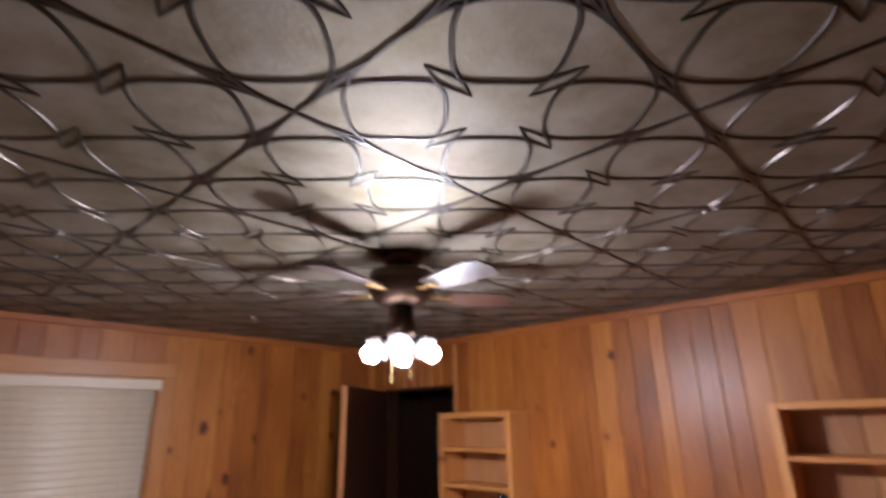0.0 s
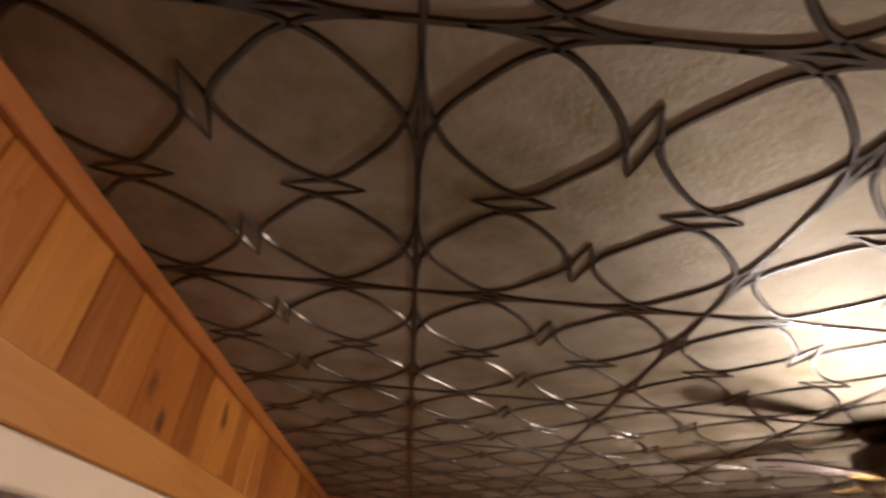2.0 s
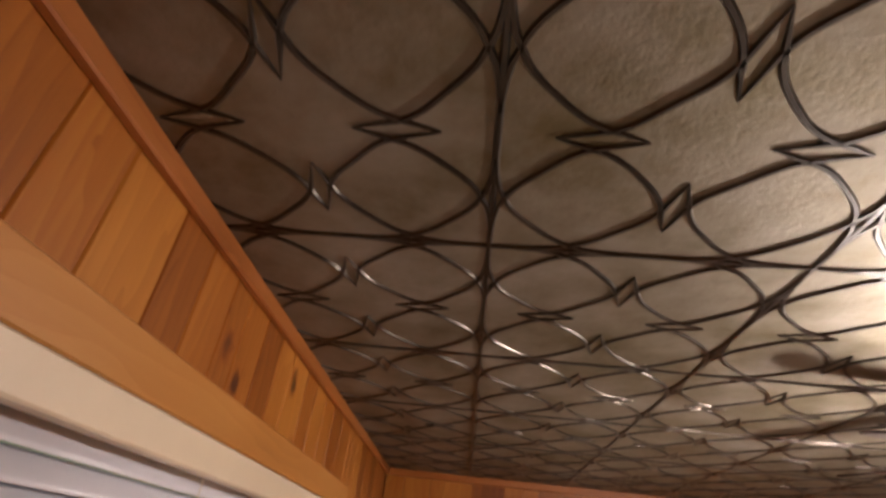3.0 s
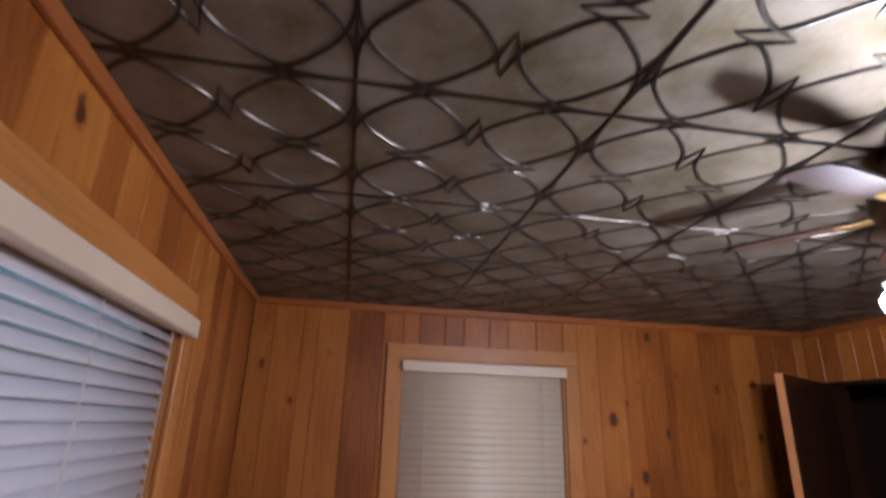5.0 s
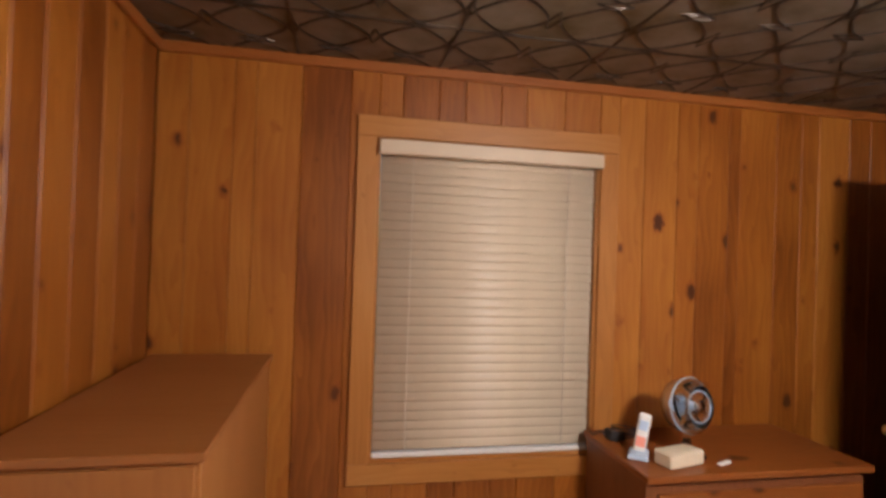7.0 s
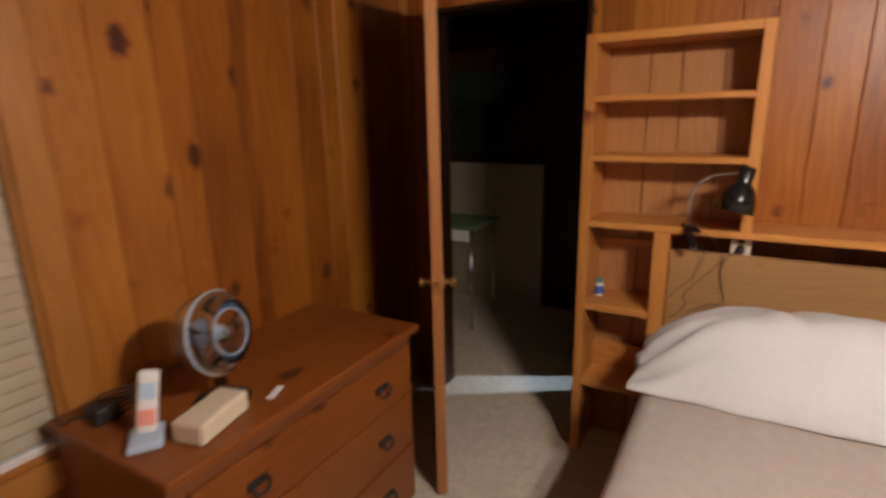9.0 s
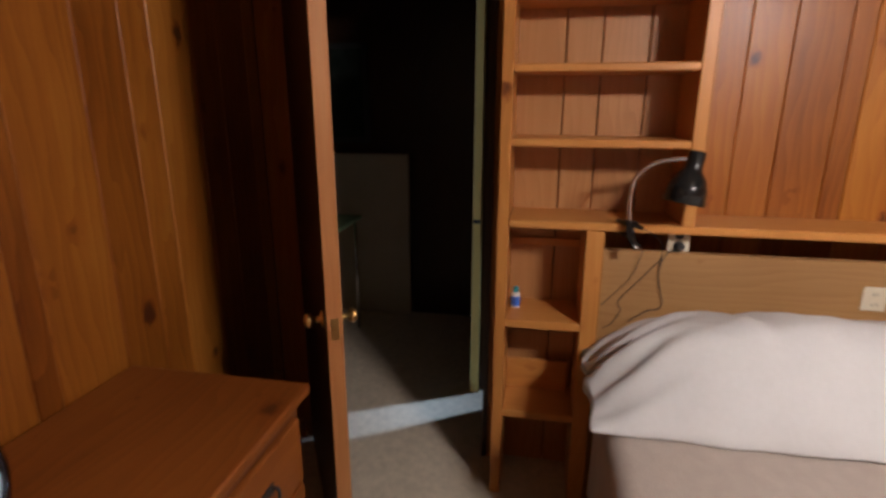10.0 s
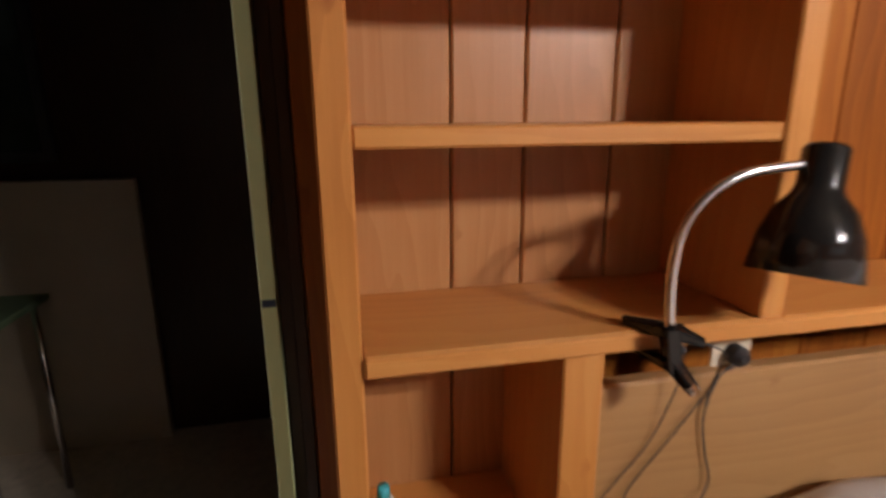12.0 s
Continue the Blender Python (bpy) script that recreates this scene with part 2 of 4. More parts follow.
# ---- mesh helpers ----
def finish(name, bm, mat, smooth=False):
    me = bpy.data.meshes.new(name)
    bm.to_mesh(me)
    bm.free()
    for mt in (mat if isinstance(mat, (list, tuple)) else (mat,)):
        me.materials.append(mt)
    if smooth:
        for p in me.polygons:
            p.use_smooth = True
    return me


def part(name, bm, mat, parent, label="", smooth=False):
    """Links a bmesh as one mesh object under a thing or a part."""
    ob = new(name, finish(name, bm, mat, smooth))
    ob.parent = parent
    if label:
        ob["label"] = label
    return ob


def thing(name, label, category, group="", kind="", at=None):
    ob = new(name)
    if at is not None:
        ob.matrix_basis = at
    return tagged(ob, label, category, group, kind)


def whole(name, bm, mat, label="", category="", group="", kind="", smooth=False):
    return tagged(new(name, finish(name, bm, mat, smooth)), label, category, group, kind)


def box(lo, hi, bevel=0.0, segments=1, bm=None):
    bm = bm or bmesh.new()
    r = bmesh.ops.create_cube(bm, size=1.0)
    c = [(a + b) / 2 for a, b in zip(lo, hi)]
    s = [b - a for a, b in zip(lo, hi)]
    vs = r["verts"]
    for v in vs:
        v.co = Vector((v.co.x * s[0] + c[0], v.co.y * s[1] + c[1], v.co.z * s[2] + c[2]))
    if bevel:
        es = list({e for v in vs for e in v.link_edges})
        bmesh.ops.bevel(bm, geom=es, offset=bevel, segments=segments, affect='EDGES', profile=0.5)
    return bm


def lathe(profile, steps=24, m=None, bm=None):
    """Turns (radius, height) pairs about z."""
    bm = bm or bmesh.new()
    rings = []
    for r, z in profile:
        if r < 1e-5:
            rings.append([bm.verts.new((0, 0, z))])
        else:
            rings.append([bm.verts.new((r * math.cos(2 * math.pi * i / steps), r * math.sin(2 * math.pi * i / steps), z)) for i in range(steps)])
    made = [v for g in rings for v in g]
    for a, b in zip(rings, rings[1:]):
        for i in range(steps):
            j = (i + 1) % steps
            q = [a[i % len(a)], a[j % len(a)], b[j % len(b)], b[i % len(b)]]
            q = list(dict.fromkeys(q))
            if len(q) > 2:
                bm.faces.new(q)
    if m is not None:
        bmesh.ops.transform(bm, matrix=m, verts=made)
    return bm


def tube(points, radius, sides=10, bm=None, smooth_steps=0):
    """A round bar along points; with smooth_steps the points are first joined by a smooth curve."""
    bm = bm or bmesh.new()
    pts = [Vector(p) for p in points]
    if smooth_steps:
        full = [pts[0] * 2 - pts[1]] + pts + [pts[-1] * 2 - pts[-2]]
        out = []
        for i in range(1, len(full) - 2):
            a, b, c, d = full[i - 1:i + 3]
            for k in range(smooth_steps):
                s = k / smooth_steps
                out.append(0.5 * (2 * b + (c - a) * s + (2 * a - 5 * b + 4 * c - d) * s * s + (3 * b - a - 3 * c + d) * s ** 3))
        pts = out + [pts[-1]]
    rings, up = [], None
    for i, p in enumerate(pts):
        d = (pts[min(i + 1, len(pts) - 1)] - pts[max(i - 1, 0)]).normalized()
        if up is None:
            up = d.orthogonal().normalized()
        up = (up - d * up.dot(d)).normalized()
        side = d.cross(up)
        rings.append([bm.verts.new(p + radius * (math.cos(2 * math.pi * k / sides) * up + math.sin(2 * math.pi * k / sides) * side)) for k in range(sides)])
    for a, b in zip(rings, rings[1:]):
        for k in range(sides):
            j = (k + 1) % sides
            bm.faces.new((a[k], a[j], b[j], b[k]))
    bm.faces.new(rings[0][::-1])
    bm.faces.new(rings[-1])
    return bm


# ---- the room: inner faces ----
W, E, S, N, H = -0.645, 3.14, -1.20, 3.39, 2.36
F = -0.08  # the carpet
T = 0.12
WIN_N = (0.262, 1.316, 0.60, 2.03)
WIN_W = (-0.20, 2.09, 0.74, 1.99)
DOOR = (2.45, 3.26, F, 2.0)
# the bookcases are let into the wall, one on each side of the bed
NICHES = [(1.771, 2.048, 1.016, 1.787), (2.048, 2.415, F, 1.787), (0.002, 0.279, 1.016, 1.787), (-0.365, 0.002, F, 1.787)]


def wall_body(name, axis, face, out, a, b, holes, label):
    """A solid wall with openings cut through it: axis 'x' runs along x at y = face, 'y' along y at x = face."""
    bm = bmesh.new()
    cuts = sorted({a, b, *(h[0] for h in holes), *(h[1] for h in holes)})
    for u0, u1 in zip(cuts, cuts[1:]):
        mid = (u0 + u1) / 2
        spans = [(F, H)]
        for h in holes:
            if h[0] < mid < h[1]:
                spans = [(F, h[2]), (h[3], H)]
        for z0, z1 in spans:
            if z1 - z0 < 0.01:
                continue
            f0, f1 = sorted((face + out * 0.016, face + out * T))
            if axis == "x":
                box((u0, f0, z0), (u1, f1, z1), bm=bm)
            else:
                box((f0, u0, z0), (f1, u1, z1), bm=bm)
    return whole(name, bm, BACKING, label, "wall", kind="structure")


wall_north = wall_body("wall_north", "x", N, 1, W - T, E + T, [WIN_N], "knotty pine board wall with a shaded window")
wall_west = wall_body("wall_west", "y", W, -1, S - T, N, [WIN_W], "knotty pine board wall with a wide blinded window")
wall_east = wall_body("wall_east", "y", E, 1, S - T, N, [DOOR] + NICHES, "knotty pine board wall with a doorway")
wall_south = wall_body("wall_south", "x", S, -1, W, E, [], "knotty pine board wall")

floor = whole("floor", box((W - T, S - T, F - 0.10), (E + T, N + T, F)), CARPET, "beige cut-pile carpet floor of the bedroom", "floor", kind="structure")
hall_floor = whole("hall_floor", box((E + T, 0.9, F - 0.10), (5.0, 4.7, F)), CARPET, "beige carpet floor of the dark hall", "floor", kind="structure")

# the wood of the opening
for nm, lo, hi in (("door_jamb_south", (E - 0.004, DOOR[0], F), (E + T + 0.02, DOOR[0] + 0.02, 2.0)),
                   ("door_jamb_north", (E - 0.004, DOOR[1] - 0.02, F), (E + T + 0.02, DOOR[1], 2.0)),
                   ("door_head", (E - 0.004, DOOR[0] + 0.02, 1.98), (E + T + 0.02, DOOR[1] - 0.02, 2.0))):
    whole(nm, box(lo, hi, 0.002), DOOR_Z, "dark wooden door frame", "door frame", kind="structure")


# ---- ceiling of embossed tin tiles ----
Q = 0.1525
TAPER = 5
SKEW = 0.009


def ribbon(bm, pts, width=0.0122, drop=0.0048, taper=(1.0, 1.0)):
    """A raised bead along flat points: a ridge that hangs from the tile, and may taper in its first and last tenths."""
    n = len(pts)
    rows = []
    for i, (x, y) in enumerate(pts):
        x0, y0 = pts[max(i - 1, 0)]
        x1, y1 = pts[min(i + 1, n - 1)]
        dx, dy = x1 - x0, y1 - y0
        d = math.hypot(dx, dy) or 1.0
        nx, ny = -dy / d, dx / d
        k = min(i, TAPER) / TAPER
        k = taper[0] + (1 - taper[0]) * k
        e = min(n - 1 - i, TAPER) / TAPER
        k *= taper[1] + (1 - taper[1]) * e
        w = width / 2 * k
        low = H - drop * (0.55 + 0.45 * k)
        rows.append((bm.verts.new((x - nx * w, y - ny * w, H + 0.001)),
                     bm.verts.new((x - nx * w * 0.5, y - ny * w * 0.5, low)),
                     bm.verts.new((x + nx * w * 0.5, y + ny * w * 0.5, low)),
                     bm.verts.new((x + nx * w, y + ny * w, H + 0.001))))
    for a, b in zip(rows, rows[1:]):
        for k in range(3):
            f = bm.faces.new((a[k], a[k + 1], b[k + 1], b[k]))
            f.material_index = 1


def build_ceiling():
    bm = box((W - T, S - T, H), (E + T, N + T, H + 0.08))
    x0, y0 = -0.09, 0.52
    i0, i1 = math.floor((W - x0) / Q) - 1, math.ceil((E - x0) / Q) + 1
    j0, j1 = math.floor((S - y0) / Q) - 1, math.ceil((N - y0) / Q) + 1

    def inside(p):
        return W - 0.005 < p[0] < E + 0.005 and S - 0.005 < p[1] < N + 0.005

    def spread(pts):
        """Six points evenly along a bent line."""
        out = []
        for k in range(6):
            f = k / 5 * (len(pts) - 1)
            m = min(int(f), len(pts) - 2)
            f -= m
            out.append((pts[m][0] * (1 - f) + pts[m + 1][0] * f, pts[m][1] * (1 - f) + pts[m + 1][1] * f))
        return out

    def add(pts, **kw):
        run = []
        for p in pts:
            if inside(p):
                run.append(p)
            else:
                if len(run) > 1:
                    ribbon(bm, run, **kw)
                run = []
        if len(run) > 1:
            ribbon(bm, run, **kw)

    for i in range(i0, i1):
        for j in range(j0, j1):
            x, y = x0 + i * Q, y0 + j * Q
            if not (i % 2 and j % 2):
                continue
            # four flat arcs that cross on the axes, then run into a seam or into a pointed zigzag
            for sx in (-1, 1):
                for sy in (-1, 1):
                    seam_x, seam_y = (i + sx) % 4 == 0, (j + sy) % 4 == 0
                    ax = 0.0 if seam_x else sx * SKEW
                    ay = 0.0 if seam_y else sy * SKEW
                    first = spread([(sx * Q, -sy * 0.105), (sx * 0.1495, -sy * 0.060), (sx * 0.1425, -sy * 0.024)] if seam_x
                                   else [(sx * Q, -sy * 0.068), (sx * 0.1345, ax - sy * 0.006)])
                    last = spread([(-sx * 0.024, sy * 0.1425), (-sx * 0.060, sy * 0.1495), (-sx * 0.105, sy * Q)] if seam_y
                                  else [(ay - sx * 0.006, sy * 0.1345), (-sx * 0.068, sy * Q)])
                    arc = []
                    for k in range(15):
                        f = radians(2 + 86 * k / 14)
                        rad = 0.1315 - 0.0235 * math.sin(2 * f) ** 1.15
                        arc.append((sx * rad * math.cos(f) + ay * (k / 14) ** 3, sy * rad * math.sin(f) + ax * (1 - k / 14) ** 3))
                    add([(x + u, y + v) for u, v in first + arc + last],
                        taper=(1.0 if seam_x else 0.22, 1.0 if seam_y else 0.22))
    for i in range(i0, i1):
        if i % 4 == 0 and W < x0 + i * Q < E:
            ribbon(bm, [(x0 + i * Q, S), (x0 + i * Q, N)], width=0.0135, drop=0.0044)
    for j in range(j0, j1):
        if j % 4 == 0 and S < y0 + j * Q < N:
            ribbon(bm, [(W, y0 + j * Q), (E, y0 + j * Q)], width=0.0135, drop=0.0046)
    return whole("ceiling", bm, (TIN, TINLINE), "pewter-brown embossed tin tile ceiling with dark rings", "ceiling", kind="structure")


build_ceiling()


# ---- crown strip, skirting ----
def strip_run(name, label, z0, z1, depth, mats, gaps=()):
    d = depth
    runs = [((W, N - d, z0), (E, N, z1), mats[0]), ((W, S, z0), (E, S + d, z1), mats[0]),
            ((W, S + d, z0), (W + d, N - d, z1), mats[1])]
    east = [(S + d, N - d)]
    for g0, g1 in gaps:
        east = [(S + d, g0), (g1, N - d)]
    for a, b in east:
        runs.append(((E - d, a, z0), (E, b, z1), mats[1]))
    for lo, hi, mt in runs:
        whole(name, box(lo, hi, 0.004), mt, label, "trim", kind="structure")


strip_run("trim", "reddish pine strip along the top of the wall", H - 0.045, H - 0.0005, 0.022, (CROWN_X, CROWN_Y))
strip_run("baseboard", "reddish pine skirting board", F, F + 0.09, 0.022, (CROWN_X, CROWN_Y), gaps=((-0.366, DOOR[1] + 0.03),))


# ---- windows ----
def window(name, axis, face, out, hole, label, tilt, group, cords):
    """Casing, glass and a slatted blind; u runs along the wall, out points outdoors."""
    a, b, z0, z1 = hole
    c = 0.092
    root = thing(name, label, "window", kind="structure")

    def slab(u0, u1, d0, d1, za, zb, bevel=0.003):
        f = sorted((face + out * d0, face + out * d1))
        if axis == "x":
            return box((u0, f[0], za), (u1, f[1], zb), bevel)
        return box((f[0], u0, za), (f[1], u1, zb), bevel)

    horizontal = TRIM_X if axis == "x" else TRIM_Y
    part("casing_head", slab(a - c, b + c, -0.020, -0.001, z1, z1 + c), horizontal, root, "honey pine casing board")
    part("casing_foot", slab(a - c, b + c, -0.020, -0.001, z0 - c, z0), horizontal, root, "honey pine casing board")
    part("casing_side", slab(a - c, a, -0.019, -0.001, z0, z1), TRIM_Z, root, "honey pine casing board")
    part("casing_side", slab(b, b + c, -0.019, -0.001, z0, z1), TRIM_Z, root, "honey pine casing board")
    part("lining", slab(a, a + 0.012, 0.0, T, z0, z1, 0), TRIM_Z, root)
    part("lining", slab(b - 0.012, b, 0.0, T, z0, z1, 0), TRIM_Z, root)
    part("lining", slab(a + 0.012, b - 0.012, 0.0, T, z1 - 0.012, z1, 0), horizontal, root)
    part("window_sill", slab(a + 0.012, b - 0.012, 0.0, T, z0, z0 + 0.015, 0), horizontal, root)
    pane = part("pane", slab(a + 0.012, b - 0.012, 0.085, 0.091, z0 + 0.015, z1 - 0.012, 0), GLASS, root)
    pane.visible_shadow = False
    zm = (z0 + z1) / 2
    part("meeting_rail", slab(a + 0.012, b - 0.012, 0.07, 0.10, zm - 0.02, zm + 0.02), horizontal, root)

    blind = thing("window_blind", "ivory slatted blind hanging in a pine window", "blind", group)
    part("valance", slab(a + 0.004, b - 0.004 if axis == "x" else b + 0.03, -0.058, -0.022, z1 - 0.078, z1 - 0.014, 0.004), VALANCE, blind, "flat ivory valance board")
    part("head_rail", slab(a + 0.016, b - 0.016, 0.0, 0.05, z1 - 0.062, z1 - 0.014), VALANCE, blind)
    pitch, wide = 0.0425, 0.05
    n = int((z1 - z0 - 0.105) / pitch)
    length = b - a - 0.034
    bm = bmesh.new()
    k = 6
    rows = []
    for i in range(k + 1):
        s = i / k - 0.5
        y = s * wide
        z = 0.0035 * (1 - (2 * s) ** 2)
        rows.append([bm.verts.new((-length / 2, y, z)), bm.verts.new((length / 2, y, z)), bm.verts.new((length / 2, y, z + 0.0028)), bm.verts.new((-length / 2, y, z + 0.0028))])
    for p, q in zip(rows, rows[1:]):
        bm.faces.new((p[1], p[0], q[0], q[1]))
        bm.faces.new((p[3], p[2], q[2], q[3]))
        bm.faces.new((p[0], p[3], q[3], q[0]))
        bm.faces.new((p[2], p[1], q[1], q[2]))
    bm.faces.new(rows[0])
    bm.faces.new(rows[-1][::-1])
    bmesh.ops.recalc_face_normals(bm, faces=bm.faces)
    me = finish("slat", bm, BLIND if axis == "x" else BLIND_W, True)
    rng = random.Random(7)
    turn = 0 if axis == "x" else 90
    for i in range(n):
        ob = new("slat", me)
        ob.parent = blind
        z = z1 - 0.085 - i * pitch
        mid = (a + b) / 2
        f = face + out * 0.026
        x, y = (mid, f) if axis == "x" else (f, mid)
        ob.matrix_basis = pose(x, y, z, 0, 0, turn) @ pose(0, 0, 0, (tilt if axis == "x" else tilt) + rng.uniform(-2, 2), 0, 0)
    zb = z1 - 0.085 - n * pitch
    part("bottom_rail", slab(a + 0.016, b - 0.016, 0.006, 0.046, zb - 0.012, zb + 0.012, 0.004), WHITEP, blind, "white bottom rail")
    for u in cords:
        for d in (-0.003, 0.05):
            f = face + out * d
            p = (u, f) if axis == "x" else (f, u)
            part("ladder_cord", tube([(*p, z1 - 0.06), (*p, zb)], 0.0016, 5), CORD, blind)
    return root


window("window_1", "x", N, 1, WIN_N, "pine-cased window with a closed ivory blind", 77, "window blinds", (0.42, 1.16))
window("window_2", "y", W, -1, WIN_W, "wide pine-cased window with a half-closed white blind", 60, "window blinds", (0.10, 0.80, 1.485, 2.02))


# ---- door leaf, standing open ----
def door_leaf():
    hinge, edge = Vector((3.118, 3.236, 0)), Vector((2.347, 2.785, 0))
    d = edge - hinge
    wide = d.length
    m = Matrix.Translation(hinge) @ Matrix.Rotation(math.atan2(d.y, d.x), 4, 'Z')
    root = thing("door_1", "flush wooden door standing open, darkened as in shade", "door", kind="structure", at=m)
    part("leaf", box((0.0, -0.021, F + 0.014), (wide - 0.004, 0.021, 1.985), 0.002), DOOR_Z, root)
    part("edge_strip", box((wide - 0.004, -0.021, F + 0.014), (wide, 0.021, 1.985), 0.0015), EDGE_Z, root, "bare pine front edge of the door")
    for s in (-1, 1):
        turn = Matrix.Translation((wide - 0.085, s * 0.021, 0.85)) @ Matrix.Rotation(-s * math.pi / 2, 4, 'X') @ Matrix.Scale(0.8, 4)
        part("doorknob", lathe([(0.0, 0.0), (0.03, 0.0), (0.031, 0.005), (0.012, 0.012), (0.011, 0.03), (0.024, 0.04), (0.027, 0.052), (0.020, 0.064), (0.0, 0.067)], 20, turn), BRASS, root, "worn brass doorknob", True)
    part("latch_plate", box((wide, -0.011, 0.82), (wide + 0.0015, 0.011, 0.88)), BRASS, root)
    for z in (0.14, 0.96, 1.78):
        part("hinge", tube([(-0.008, 0.015, z - 0.045), (-0.008, 0.015, z + 0.045)], 0.006, 10), BRASS, root)


door_leaf()


# ---- built-in bookcase with the long ledge ----
def bookcase():
    root = thing("bookcase", "built-in honey pine bookcase with open shelves", "bookcase")
    x0, x1 = 2.92, 3.163
    y0, y1 = 1.773, 2.413
    t = 0.04
    top = 1.785

    def up(a, b, za, zb, name="upright"):
        part(name, box((x0, a, za), (x1, b, zb), 0.003), SHELF_Z, root)

    up(y1 - t, y1, F, top)
    up(y0, y0 + t, 1.044, top)
    up(2.05, 2.11, F, 1.018)
    for z in (1.552, 1.317):
        part("shelf", box((x0 + 0.004, y0 + t, z - 0.025), (x1, y1 - t, z), 0.003), SHELF_Y, root)
    part("top_board", box((x0 + 0.004, y0 + t, top - 0.034), (x1, y1 - t, top), 0.003), SHELF_Y, root)
    for z in (0.672, 0.30):
        part("shelf", box((x0 + 0.004, 2.11, z - 0.03), (x1, y1 - t, z), 0.003), SHELF_Y, root)
    for a, b in ((y0 + 0.002, 1.925), (1.925, 2.083), (2.083, 2.207), (2.207, y1)):
        part("back_board", box((x1 + 0.0005, a + 0.0018, F if a > 2.05 else 1.02), (x1 + 0.03, b - 0.0018, top), 0.003), BACK_Z, root)
    # added behind the seams, only to stop light leaking between the boards
    part("back_panel", box((x1 + 0.0305, 2.05, F), (x1 + 0.045, y1, top)), BACKING, root, "unseen panel added behind the boards to block light")
    # the small cleat at the back, and the panel that closes the low bay
    part("cleat", box((x1 - 0.02, 2.11, 0.90), (x1, y1 - t, 0.93), 0.002), SHELF_Y, root)
    part("low_panel", box((x1 - 0.06, 2.13, 0.30), (x1 - 0.045, y1 - t, 0.43), 0.003), SHELF_Y, root, "small knotty pine board")

    tagged(root, group="bookcases beside the bed")
    return root


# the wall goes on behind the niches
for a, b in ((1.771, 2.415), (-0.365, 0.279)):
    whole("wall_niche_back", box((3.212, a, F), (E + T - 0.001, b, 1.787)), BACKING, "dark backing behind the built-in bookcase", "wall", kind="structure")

# the headboard wall is symmetric about the middle of the bed
MIRROR = Matrix.Translation((0, 2.05, 0)) @ Matrix.Diagonal((1, -1, 1, 1))
copy_thing(bookcase(), MIRROR)
ledge = thing("ledge", "long honey pine ledge above the headboard", "shelf")
part("board", box((2.920, 0.279, 1.018), (E - 0.003, 1.771, 1.044), 0.003), SHELF_Y, ledge)
for a, b in ((-0.322, 0.2785), (1.7715, 2.372)):
    part("board", box((2.920, a, 1.018), (3.1625, b, 1.044), 0.003), SHELF_Y, ledge)
part("front_lip", box((2.911, -0.32, 1.0185), (2.9195, 2.372, 1.0435), 0.003), SHELF_Y, ledge)


# ---- bed ----
def cloth(nx, ny, place):
    bm = bmesh.new()
    g = [[bm.verts.new(place(i / nx, j / ny)) for j in range(ny + 1)] for i in range(nx + 1)]
    for i in range(nx):
        for j in range(ny):
            bm.faces.new((g[i][j], g[i + 1][j], g[i + 1][j + 1], g[i][j + 1]))
    return bm


def bed():
    root = thing("bed", "made bed with beige blanket against an oak headboard", "bed")
    y1, y0 = 2.045, 0.005
    part("box_base", box((0.90, y0 + 0.03, 0.04), (2.92, y1 - 0.03, 0.33), 0.01), BEDSIDE, root, "grey cloth bed base")
    part("mattress", box((0.88, y0 + 0.01, 0.332), (2.92, y1 - 0.01, 0.53), 0.04, 3), SHEET, root, smooth=True)
    for x in (0.98, 2.84):
        for y in (y0 + 0.1, y1 - 0.1):
            part("leg", lathe([(0.0, 0.0), (0.024, 0.0), (0.03, 0.12), (0.0, 0.12)], 14, pose(x, y, F)), DULL, root)

    def place(u, v):
        # the blanket: over the top, down both sides
        s = (v - 0.5) * 2
        half = (y1 - y0) / 2 + 0.012
        run = half + 0.34
        d = abs(s) * run
        x = 0.86 + u * (2.66 - 0.86)
        fold = 0.006 * noise.noise(Vector((x * 3, s * 4, 0))) + 0.003 * noise.noise(Vector((x * 11, s * 13, 2)))
        if d < half - 0.05:
            y, z = d, 0.548 + fold
        elif d < half + 0.03:
            a = (d - half + 0.05) / 0.08 * math.pi / 2
            y, z = half - 0.05 + 0.055 * math.sin(a), 0.493 + 0.055 * math.cos(a) + fold * 0.5
        else:
            y = half + 0.006 + 0.012 * math.sin(x * 21 + 2 * math.sin(x * 5)) * (d - half) / 0.3
            z = 0.493 - (d - half - 0.03)
        return (x, (y0 + y1) / 2 + math.copysign(y, s), z)

    bl = part("blanket", cloth(60, 90, place), BLANKET, root, "smooth beige blanket", True)
    so = bl.modifiers.new("thickness", 'SOLIDIFY')
    so.thickness = 0.006
    part("headboard", box((2.955, 0.002, F), (2.985, 2.048, 0.945), 0.004), PLY_Y, root, "plain oak veneer headboard")
    return root


bed()


